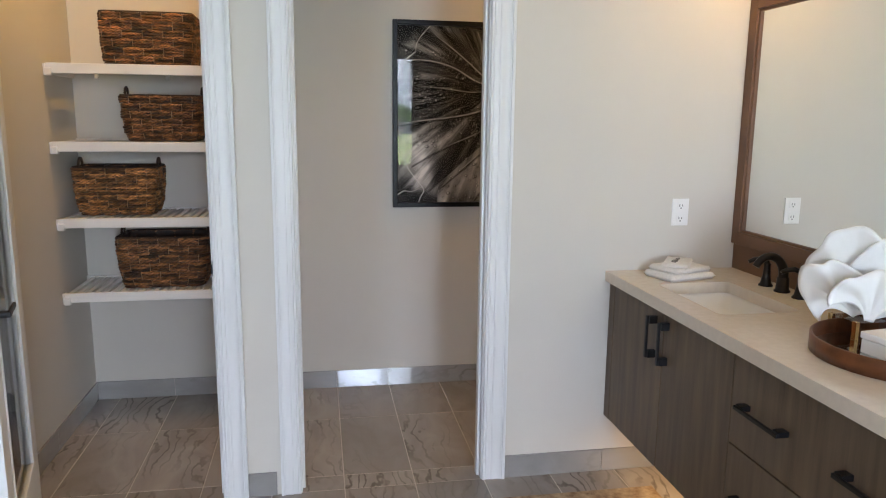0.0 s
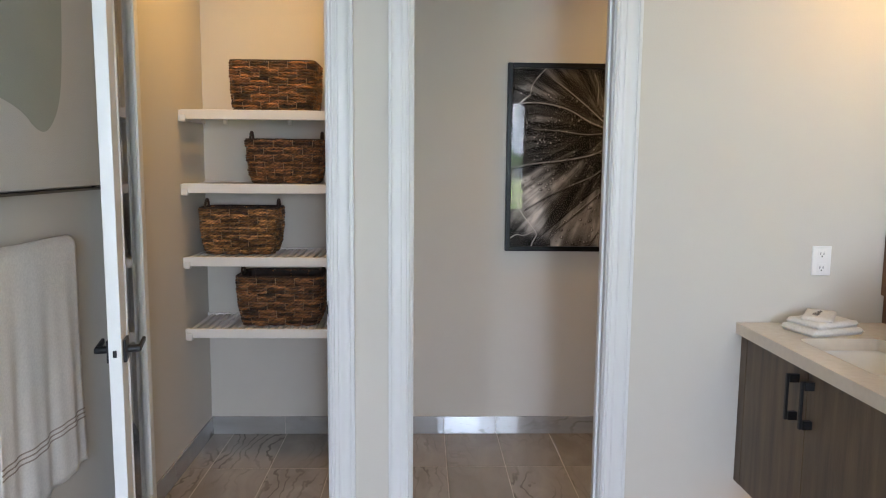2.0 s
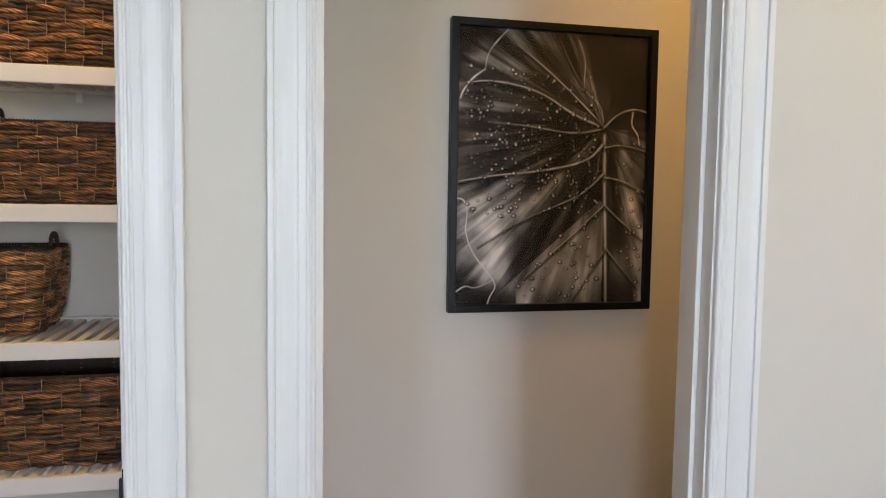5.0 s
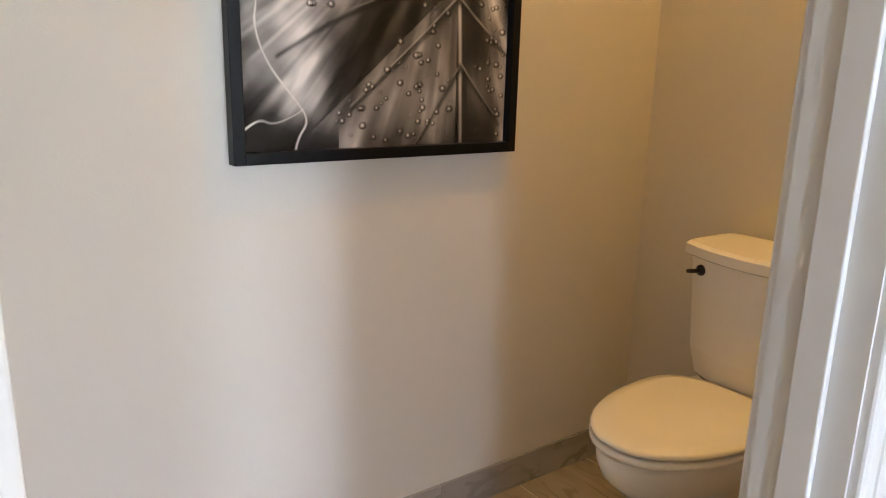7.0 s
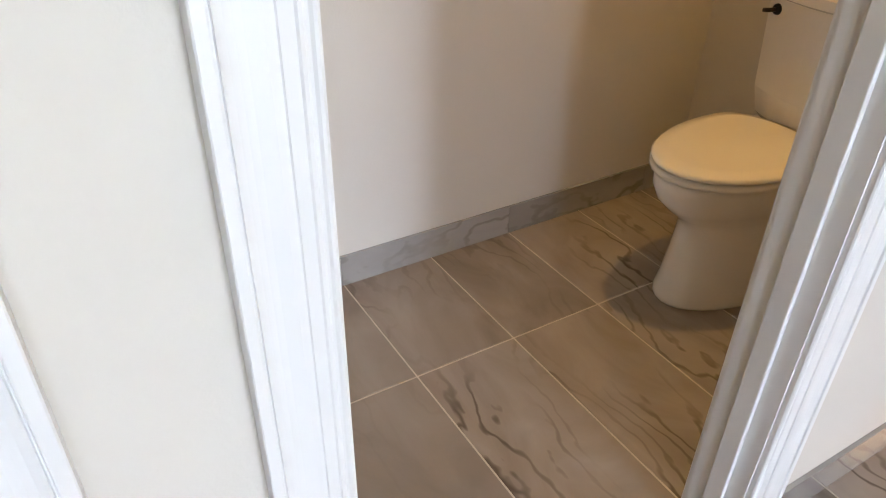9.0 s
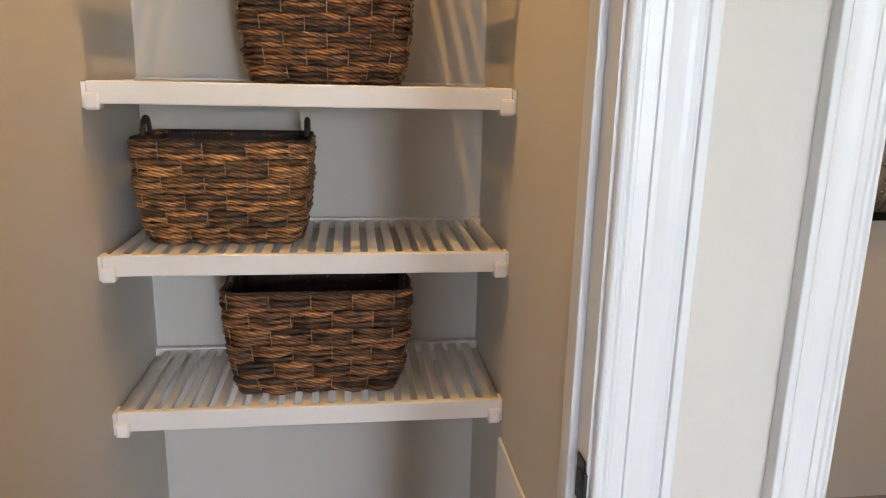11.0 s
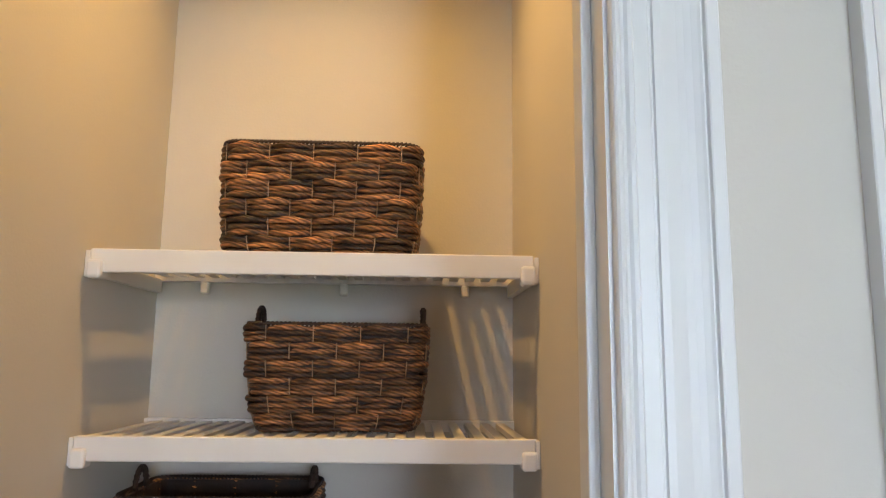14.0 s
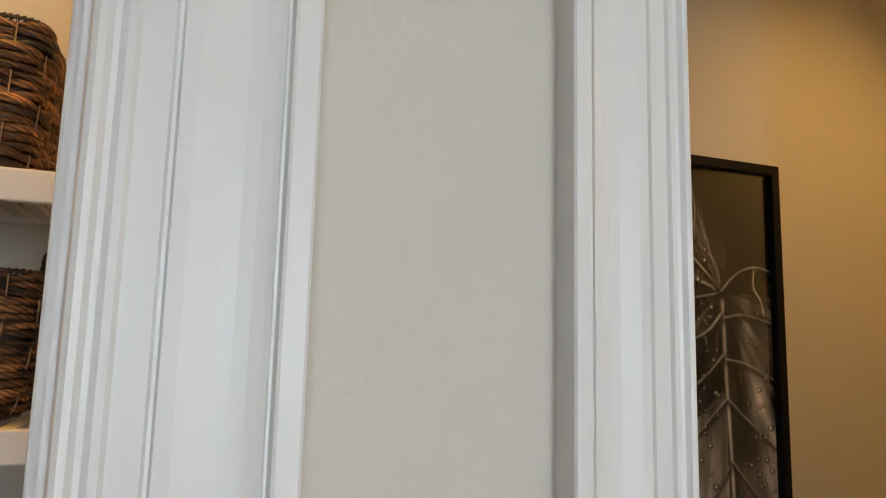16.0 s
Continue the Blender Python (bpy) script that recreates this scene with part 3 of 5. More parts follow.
part("frame", bm, mat("picture_frame_black", (0.003, 0.003, 0.004), 0.35, noise_scale=12, amount=0.3, spec=0.2), pic, "matt black picture frame")


def value_noise(x, y, seed):
    """Smooth two-dimensional noise in 0..1 on arrays."""
    rs = np.random.RandomState(seed)
    g = rs.rand(64, 64)
    xi, yi = np.floor(x).astype(int), np.floor(y).astype(int)
    fx, fy = x - xi, y - yi
    fx, fy = fx * fx * (3 - 2 * fx), fy * fy * (3 - 2 * fy)
    a, b = g[yi % 64, xi % 64], g[yi % 64, (xi + 1) % 64]
    c, d = g[(yi + 1) % 64, xi % 64], g[(yi + 1) % 64, (xi + 1) % 64]
    return (a * (1 - fx) + b * fx) * (1 - fy) + (c * (1 - fx) + d * fx) * fy


def near_line(U, V, pts, width, strength, taper=1.0):
    """Brightness of a curved line drawn through points."""
    out = np.zeros_like(U)
    n = len(pts) - 1
    for k, ((x0, y0), (x1, y1)) in enumerate(zip(pts, pts[1:])):
        dx, dy = x1 - x0, y1 - y0
        t = np.clip(((U - x0) * dx + (V - y0) * dy) / (dx * dx + dy * dy), 0, 1)
        dist = np.hypot(U - x0 - t * dx, V - y0 - t * dy)
        ww = width * (1 - (1 - taper) * (k + t) / n)
        out = np.maximum(out, strength * np.exp(-(dist / ww) ** 2))
    return out


def smooth_path(pts, times=3):
    for _ in range(times):
        q = [pts[0]]
        for a, b in zip(pts, pts[1:]):
            q += [(0.75 * a[0] + 0.25 * b[0], 0.75 * a[1] + 0.25 * b[1]), (0.25 * a[0] + 0.75 * b[0], 0.25 * a[1] + 0.75 * b[1])]
        pts = q + [pts[-1]]
    return pts


def leaf_print(nx, ny):
    """Grey values of the leaf photograph on an nx by ny grid; u from the left, v from the foot, both in widths of the print."""
    A = 1.30
    U, V = np.meshgrid(np.linspace(0, 1, nx), np.linspace(0, A, ny))
    cx, cv = 0.765, 0.660 * A
    th, r = np.arctan2(V - cv, U - cx), np.hypot(U - cx, V - cv)
    streak = value_noise(th * 11 + 9, r * 2.2 + 3, 4) * 0.6 + value_noise(th * 34 + 30, r * 5 + 1, 5) * 0.4
    cloud = value_noise(U * 4.2 + 2, V * 4.2, 8) * 0.6 + value_noise(U * 11, V * 11, 9) * 0.4
    ribs = value_noise(th * 75 + 90, r * 7 + 2, 21) * 0.6 + value_noise(U * 30, V * 30, 22) * 0.4
    body = (0.45 + 1.1 * ribs) * 1.3 * (0.02 + 0.25 * np.clip(streak - 0.32, 0, 1) * (0.4 + cloud) * 1.2)
    lit = np.clip(1.25 - U * 1.35, 0.25, 1)
    body = body * (0.5 + 0.9 * lit)
    body += 0.22 * np.exp(-((U - 0.16) ** 2 / 0.05 + (V - 0.46) ** 2 / 0.012)) * streak
    body += 0.30 * np.exp(-((U - 0.17) ** 2 / 0.012 + (V - 0.16 - 0.1) ** 2 / 0.02)) * (0.3 + streak)
    body += 0.25 * np.exp(-((U - 0.30) ** 2 / 0.03 + (V - 1.11) ** 2 / 0.004)) * streak
    body += 0.17 * np.exp(-((U - 0.18) ** 2 / 0.06 + (V - 0.93) ** 2 / 0.003)) * streak
    # paler lobe at the foot, between the low veins
    lobe = 1 / (1 + np.exp(-(((U - 0.40) * 0.85 - (V - 0.02)) * 30 + 7))) * (U < 0.775) * (V < 0.5) * (V < 0.12 + (U - 0.30) * 0.85)
    body += lobe * (0.10 + 0.13 * cloud + 0.12 * streak)
    right = 1 / (1 + np.exp(-(U - 0.86) * 60)) * (V < 0.85)
    body += right * (0.42 * np.clip(value_noise(U * 14, V * 6 + 5, 12) - 0.25, 0, 1) + 0.04)
    dark = np.clip((V - 0.72 - (0.96 - U) * 1.25) * 6, 0, 1) * (V > 0.9)
    body *= 1 - 0.85 * dark
    body *= 1 - 0.85 * (1 / (1 + np.exp(-((V - 1.08) - U * 1.2) * 40)))       # outside the leaf, upper corner
    body *= 1 - 0.8 * (1 / (1 + np.exp((V - 0.115 + (U - 0.05) * 0.25) * 60))) * (U < 0.32)
    body *= 0.55 + 0.9 * value_noise(U * 9 + 3, V * 7, 31)
    col = body.copy()
    J = (cx, cv)
    C = lambda *p: smooth_path([(a, b * A) for a, b in p])
    veins = [
        (C((.765, .66), (.775, .45), (.79, .2), (.80, -.02)), .0105, .42, .75),
        (C((.765, .66), (.60, .70), (.42, .785), (.18, .815), (.04, .80)), .0075, .42, .35),
        (C((.765, .655), (.60, .63), (.38, .655), (.16, .665)), .006, .34, .3),
        (C((.765, .60), (.68, .53), (.42, .49), (.2, .475), (.02, .45)), .0075, .40, .4),
        (C((.77, .49), (.66, .41), (.50, .36), (.30, .30), (.12, .22)), .0065, .34, .4),
        (C((.775, .37), (.62, .265), (.47, .17), (.36, .10)), .006, .36, .35),
        (C((.785, .20), (.70, .11), (.62, .02), (.6, 0)), .005, .30, .6),
        (C((.76, .665), (.62, .76), (.46, .86), (.30, .945)), .0065, .40, .3),
        (C((.755, .67), (.66, .79), (.58, .88), (.52, .97)), .005, .22, .4),
        (C((.765, .67), (.765, .8), (.745, .95)), .004, .12, .4),
        (C((.765, .66), (.82, .72), (.90, .80)), .004, .14, .5),
        (C((.765, .66), (.84, .715), (.93, .735), (1.0, .72)), .006, .36, .5),
        (C((.77, .585), (.86, .60), (1.0, .575)), .005, .34, .6),
        (C((.775, .475), (.87, .465), (1.0, .42)), .005, .38, .6),
        (C((.78, .37), (.87, .31), (1.0, .24)), .005, .34, .6),
        (C((.79, .21), (.87, .14), (.97, .06)), .005, .30, .6),
    ]
    for pts, w_, s_, t_ in veins:
        shade = near_line(U, V, [(a, b - 0.014) for a, b in pts], w_ * 2.2, 0.55, t_)
        col *= 1 - shade
        col = np.maximum(col, near_line(U, V, pts, w_, s_ * 0.98, t_))
    edges = [
        (C((.26, 1.0), (.20, .955), (.15, .905), (.14, .85)), .005, .42), (C((.14, .85), (.08, .82), (.03, .77), (.02, .745)), .006, .6),
        (C((.0, .39), (.05, .385), (.065, .33), (.05, .27), (.09, .19), (.17, .12), (.22, .07), (.18, .03), (.165, -.02)), .005, .55),
        (C((.0, .045), (.06, .075), (.10, .06), (.17, .08), (.2, .095)), .004, .5),
        (C((.62, .97), (.66, .90), (.645, .80), (.69, .77), (.745, .74), (.76, .68)), .004, .36),
        (C((.92, .72), (.91, .67), (.95, .64), (.96, .60)), .004, .5),
    ]
    for pts, w_, s_ in edges:
        col = np.maximum(col, near_line(U, V, pts, w_, s_, 0.8))
    rs = np.random.RandomState(7)
    for k in range(430):
        if k < 300:
            u0, v0, sz = rs.uniform(0.05, 0.74), rs.uniform(0.42, 1.12), rs.uniform(0.006, 0.0115)
        elif k < 380:
            u0, v0, sz = rs.uniform(0.3, 0.76), rs.uniform(0.02, 0.42), rs.uniform(0.004, 0.011)
            if v0 > 0.12 + (u0 - 0.30) * 0.85:
                continue
        else:
            u0, v0, sz = rs.uniform(0.84, 0.98), rs.uniform(0.03, 0.8), rs.uniform(0.005, 0.011)
        if v0 > 1.06 + u0 * 0.9:
            continue
        i0, i1 = max(0, int((u0 - 0.03) * nx)), min(nx, int((u0 + 0.03) * nx))
        j0, j1 = max(0, int((v0 - 0.03) / A * ny)), min(ny, int((v0 + 0.03) / A * ny))
        if i1 <= i0 or j1 <= j0:
            continue
        uu, vv = U[j0:j1, i0:i1] - u0, V[j0:j1, i0:i1] - v0
        q = np.hypot(uu, vv * 1.25) / sz
        patch = col[j0:j1, i0:i1]
        patch[:] = patch * (1 - 0.75 * np.exp(-((q - 1.0) / 0.35) ** 2))
        patch += 0.48 * np.exp(-((np.hypot(uu + sz * 0.25, vv - sz * 0.3) / (sz * 0.55)) ** 2)) * (0.4 + 0.6 * rs.rand())
    return np.clip(2.1 * np.clip(col * (0.7 + 0.6 * value_noise(th * 20 + 40, r * 9, 15)), 0, 1) ** 1.8, 0.001, 0.7)


nx, ny = 300, 392
grey = leaf_print(nx, ny)
x0, x1, z0, z1 = -PW / 2 + PF - 0.003, PW / 2 - PF + 0.003, -PH / 2 + PF - 0.003, PH / 2 - PF + 0.003
gx, gz = np.meshgrid(np.linspace(x0, x1, nx), np.linspace(z0, z1, ny))
vs = np.stack([gx.ravel(), np.full(nx * ny, -0.012), gz.ravel()], 1)
idx = np.arange(nx * ny).reshape(ny, nx)
fs = np.stack([idx[:-1, :-1].ravel(), idx[:-1, 1:].ravel(), idx[1:, 1:].ravel(), idx[1:, :-1].ravel()], 1)
me = bpy.data.meshes.new("print")
me.from_pydata(vs.tolist(), [], fs.tolist())
# browner towards the right: the lamp's warm light put into the ink colour
lamp_warmth = np.linspace(0, 1, nx)[None, :].repeat(ny, 0)
rgb = np.stack([grey * (1.0 + 0.02 * lamp_warmth), grey * (0.93 - 0.05 * lamp_warmth), grey * (0.86 - 0.12 * lamp_warmth), np.ones_like(grey)], -1)
attr = me.color_attributes.new("ink", "FLOAT_COLOR", "POINT")
attr.data.foreach_set("color", rgb.reshape(-1).astype(np.float32))
m_print = bpy.data.materials.new("leaf_print_ink_and_lamp_tint")
m_print.use_nodes = True
at_ = m_print.node_tree.nodes.new("ShaderNodeAttribute")
at_.attribute_name = "ink"
m_print.node_tree.links.new(at_.outputs["Color"], m_print.node_tree.nodes["Principled BSDF"].inputs["Base Color"])
m_print.node_tree.nodes["Principled BSDF"].inputs["Roughness"].default_value = 0.6
m_print.node_tree.nodes["Principled BSDF"].inputs["Specular IOR Level"].default_value = 0.1
me.materials.append(m_print)
ob = new("print", me)
ob.parent = pic
tagged(ob, label="dark monochrome print of a large leaf")
g = part("glazing", box(x0, x1, -0.0175, -0.0155, z0, z1), glass_material("picture_glass", ior=1.32), pic, "thin picture glass")
g.visible_shadow = False

# ---- abstract picture and towel on the left wall ----
art = empty("abstract_picture", X_LEFT, -0.80, 1.95, "large abstract painting, sage shape on cream, in a slim bronze frame", "picture")
AH0, AH1, AY0, AY1 = -0.545, 0.55, -0.70, 0.722
M_CANVAS = mat("cream_canvas", (0.62, 0.58, 0.52), 0.85, noise_scale=5, amount=0.05, bump=0.5, bump_scale=300)
M_SAGE = mat("sage_paint", (0.40, 0.40, 0.33), 0.8, noise_scale=5, amount=0.08, bump=0.4, bump_scale=260)
M_ARTFRAME = mat("bronze_frame", (0.17, 0.135, 0.10), 0.4, metal=0.4, noise_scale=20, amount=0.2)
bm = bmesh.new()
for a in ((AY0, AY0 + 0.008, AH0, AH1), (AY1 - 0.008, AY1, AH0, AH1), (AY0 + 0.008, AY1 - 0.008, AH0, AH0 + 0.008), (AY0 + 0.008, AY1 - 0.008, AH1 - 0.008, AH1)):
    box(0.001, 0.048, a[0], a[1], a[2], a[3], 0.001, bm)
part("frame", bm, M_ARTFRAME, art)
part("canvas", box(0.004, 0.040, AY0 + 0.015, AY1 - 0.015, AH0 + 0.015, AH1 - 0.015, 0.002), M_CANVAS, art)
shape = smooth_path([(0.485, 0.53), (0.49, 0.2), (0.47, -0.10), (0.44, -0.27), (0.36, -0.36), (0.29, -0.355), (0.22, -0.30), (0.05, -0.26), (-0.2, -0.1), (-0.25, 0.3), (-0.2, 0.53)], 3)
bm = bmesh.new()
f0 = [bm.verts.new((0.0402, yy, zz)) for yy, zz in shape]
f1 = [bm.verts.new((0.0412, yy, zz)) for yy, zz in shape]
for i in range(len(f0)):
    bm.faces.new((f0[i], f0[(i + 1) % len(f0)], f1[(i + 1) % len(f0)], f1[i]))
bm.faces.new(f1)
bm.faces.new(f0)
part("painted_shape", bm, M_SAGE, art)

rail = empty("towel_bar", X_LEFT, -0.60, 1.235, "dark bronze towel bar fixed to the wall", "towel bar")
part("bar", tube([(0.042, -0.30, 0), (0.042, 0.27, 0)], 0.008, 12), M_BRONZE, rail, smooth=True)
for yy in (-0.285, 0.255):
    bm = box(0.001, 0.008, yy - 0.022, yy + 0.022, -0.022, 0.022, 0.003)
    box(0.008, 0.046, yy - 0.009, yy + 0.009, -0.009, 0.009, 0.003, bm)
    part("bracket", bm, M_BRONZE, rail, "square black bracket")


def hanging_towel(y0, y1, z_top, z_front, z_back, x_bar, stripes):
    """Folded over the bar: back fall, top roll, front fall, with soft folds."""
    prof = []
    for i in range(10):
        prof.append((-0.022, z_back + (z_top - 0.02 - z_back) * i / 9))
    for i in range(1, 8):
        a = math.pi * i / 8
        prof.append((-0.022 * math.cos(a), z_top - 0.02 + 0.026 * math.sin(a)))
    for i in range(34):
        prof.append((0.022, z_top - 0.02 - (z_top - 0.02 - z_front) * i / 33))
    n = 40
    bm = bmesh.new()
    grid = []
    for x, z in prof:
        row = []
        for j in range(n + 1):
            f = j / n
            drop = max(0, (z_top - z)) / (z_top - z_front)
            wob = 0.008 * drop * math.sin(f * 17 + 1.2 * drop) + 0.004 * drop * math.sin(f * 37 + 2)
            yy = y0 + (y1 - y0) * f + (0.5 - f) * 0.02 * drop * math.sin(3 * drop) + 0.035 * (f - 0.5) * drop
            row.append(bm.verts.new((x_bar + x + (wob if x > 0 else -abs(wob) * 0.2), yy, z - (0.006 * math.sin(f * 5) * drop if x > 0 else 0))))
        grid.append(row)
    for a, b in zip(grid, grid[1:]):
        for j in range(n):
            f = bm.faces.new((a[j], a[j + 1], b[j + 1], b[j]))
            z = f.calc_center_median().z
            f.material_index = 0
    return bm


tw = empty("bath_towel", X_LEFT, -0.60, 0, "white cotton bath towel with thin grey stripes hanging over the bar", "towel")
bm = hanging_towel(-0.24, 0.235, 1.258, 0.50, 0.62, 0.042, ())
ob = part("terry_cloth", bm, M_TOWEL, tw, smooth=True)
so = ob.modifiers.new("thick", "SOLIDIFY")
so.thickness, so.offset = 0.009, 0
for zz in (0.652, 0.667, 0.682):
    bm = bmesh.new()
    grid = []
    for j in range(41):
        f = j / 40
        drop = (1.258 - zz) / (1.258 - 0.50)
        wob = 0.008 * drop * math.sin(f * 17 + 1.2 * drop) + 0.004 * drop * math.sin(f * 37 + 2)
        yy = -0.24 + 0.475 * f + (0.5 - f) * 0.02 * drop * math.sin(3 * drop) + 0.035 * (f - 0.5) * drop
        zc = zz - 0.006 * math.sin(f * 5) * drop
        grid.append([bm.verts.new((0.042 + 0.022 + wob + dx, yy, zc + dz)) for dx, dz in ((0.0047, -0.0022), (0.0056, -0.0022), (0.0056, 0.0022), (0.0047, 0.0022))])
    for a, b in zip(grid, grid[1:]):
        for k in range(4):
            bm.faces.new((a[k], a[(k + 1) % 4], b[(k + 1) % 4], b[k]))
    part("stripe", bm, M_STRIPE, tw, "thin grey embroidered stripe")

# ---- vanity ----
VX, VF, VZ0, VZ1 = 1.376, 0.020, 0.262, 0.858
van = empty("vanity_cabinet", VX, 0, 0, "wall-hung vanity cabinet with dark brown wood-grain doors and drawers", "cabinet")
bm = box(VF + 0.001, X_RIGHT - VX - 0.001, -2.60, -0.002, VZ0 + 0.002, 0.700)
for y0, y1 in ((-0.020, -0.002), (-0.95, -0.93), (-2.60, -2.58)):
    box(VF + 0.001, X_RIGHT - VX - 0.001, y0, y1, 0.700, VZ1 - 0.001, 0, bm)
part("carcass", bm, M_WOOD, van)
part("filler_strip", box(0, VF, -0.052, -0.001, VZ0, VZ1, 0.001), M_WOOD, van)


def pull(parent, y, z, length, upright):
    """Flat black bar pull with two square feet."""
    h = length / 2
    bm = bmesh.new()
    if upright:
        box(-0.040, -0.031, y - 0.006, y + 0.006, z - h, z + h, 0.0015, bm)
        for s in (-1, 1):
            box(-0.031, -0.0005, y - 0.012, y + 0.006, z + s * h - (0.028 if s > 0 else 0), z + s * h + (0.028 if s < 0 else 0), 0.0015, bm)
    else:
        box(-0.040, -0.031, y - h, y + h, z - 0.006, z + 0.006, 0.0015, bm)
        for s in (-1, 1):
            box(-0.031, -0.0005, y + s * h - (0.028 if s > 0 else 0), y + s * h + (0.028 if s < 0 else 0), z - 0.006, z + 0.010, 0.0015, bm)
    part("pull", bm, M_BLACK, parent, "flat black bar pull")


def front(kind, y0, y1, z0, z1):
    g = 0.0015
    ob = part(kind, box(0, VF - 0.0005, y0 + g, y1 - g, z0 + g, z1 - g, 0.0012), M_WOOD, van)
    ob.data.name = kind
    return ob


for y0, y1, hy in ((-0.488, -0.054, -0.428), (-0.930, -0.490, -0.520), (-2.155, -1.675, -2.105), (-2.598, -2.157, -2.207)):
    d = front("door", y0, y1, VZ0, VZ1)
    pull(d, hy, 0.748, 0.157, True)
for z0, z1, hz in ((0.574, VZ1, 0.713), (VZ0, 0.572, 0.425)):
    d = front("drawer", -1.673, -0.932, z0, z1)
    pull(d, -1.100, hz, 0.20, False)
    pull(d, -1.505, hz, 0.20, False)

# countertop with a cut-out, sink below it
SX0, SX1, SY0, SY1 = 1.455, 1.755, -0.710, -0.262
ctop = empty("countertop", 0, 0, 0, "cream quartz vanity worktop with eased edges", "countertop")
CT0, CT1 = 0.860, 0.903


def rounded_rect(x0, x1, y0, y1, r, n=6):
    pts = []
    for cx, cy, a0 in ((x1 - r, y0 + r, -90), (x1 - r, y1 - r, 0), (x0 + r, y1 - r, 90), (x0 + r, y0 + r, 180)):
        for k in range(n + 1):
            t = radians(a0 + 90 * k / n)
            pts.append((cx + r * math.cos(t), cy + r * math.sin(t)))
    return pts


def slab_with_hole(x0, x1, y0, y1, z0, z1, hole):
    """A slab with a hole; outer points follow the hole's points outward."""
    cx, cy = sum(p[0] for p in hole) / len(hole), sum(p[1] for p in hole) / len(hole)
    bm = bmesh.new()
    outer = []
    for x, y in hole:
        dx, dy = x - cx, y - cy
        k = min(((x1 if dx > 0 else x0) - cx) / dx if abs(dx) > 1e-9 else 9e9, ((y1 if dy > 0 else y0) - cy) / dy if abs(dy) > 1e-9 else 9e9)
        outer.append((cx + dx * k, cy + dy * k))
    # add true corners
    loop = []
    for i, p in enumerate(outer):
        loop.append((p, hole[i]))
    n = len(loop)
    top_o = [bm.verts.new((p[0][0], p[0][1], z1)) for p in loop]
    top_h = [bm.verts.new((p[1][0], p[1][1], z1)) for p in loop]
    low_o = [bm.verts.new((p[0][0], p[0][1], z0)) for p in loop]
    low_h = [bm.verts.new((p[1][0], p[1][1], z0)) for p in loop]
    for i in range(n):
        j = (i + 1) % n
        a, b = outer[i], outer[j]
        corner = None
        on_x = lambda p: abs(p[0] - x0) < 1e-6 or abs(p[0] - x1) < 1e-6
        on_y = lambda p: abs(p[1] - y0) < 1e-6 or abs(p[1] - y1) < 1e-6
        if on_x(a) != on_x(b) and not (on_x(a) and on_y(a)) and not (on_x(b) and on_y(b)):
            c = (a[0] if on_x(a) else b[0], a[1] if on_y(a) else b[1])
            ct, cl = bm.verts.new((c[0], c[1], z1)), bm.verts.new((c[0], c[1], z0))
            bm.faces.new((top_h[i], top_o[i], ct, top_o[j], top_h[j]))
            bm.faces.new((low_h[i], low_o[i], cl, low_o[j], low_h[j]))
            bm.faces.new((top_o[i], ct, cl, low_o[i]))
            bm.faces.new((ct, top_o[j], low_o[j], cl))
        else:
            bm.faces.new((top_h[i], top_o[i], top_o[j], top_h[j]))
            bm.faces.new((low_h[i], low_o[i], low_o[j], low_h[j]))
            bm.faces.new((top_o[i], top_o[j], low_o[j], low_o[i]))
        bm.faces.new((top_h[i], top_h[j], low_h[j], low_h[i]))
    return bm


part("slab", slab_with_hole(1.352, X_RIGHT - 0.001, -0.98, -0.001, CT0, CT1, rounded_rect(SX0, SX1, SY0, SY1, 0.03)), M_QUARTZ, ctop)
part("slab", box(1.352, X_RIGHT - 0.001, -2.62, -0.98, CT0, CT1), M_QUARTZ, ctop)
bowl = bmesh.new()
rings = []
for inset, z, r in ((-0.012, CT0 - 0.0015, 0.034), (-0.004, CT0 - 0.0015, 0.032), (0.0, CT0 - 0.012, 0.032), (0.012, CT0 - 0.06, 0.045), (0.030, CT0 - 0.115, 0.06), (0.075, CT0 - 0.135, 0.06)):
    rings.append([bowl.verts.new((x, y, z)) for x, y in rounded_rect(SX0 + inset, SX1 - inset, SY0 + inset, SY1 - inset, r)])
for a, b in zip(rings, rings[1:]):
    for i in range(len(a)):
        bowl.faces.new((a[i], a[(i + 1) % len(a)], b[(i + 1) % len(a)], b[i]))
bowl.faces.new(rings[-1])
sink = empty("sink", 0, 0, 0, "white undermount ceramic rectangular sink", "sink")
part("basin", bowl, M_CERAMIC, sink, smooth=True)
part("drain", lathe([(0.022, CT0 - 0.134), (0.022, CT0 - 0.131), (0.016, CT0 - 0.1305)], 20, m=Matrix.Translation(((SX0 + SX1) / 2, (SY0 + SY1) / 2, 0))), M_BRONZE, sink)

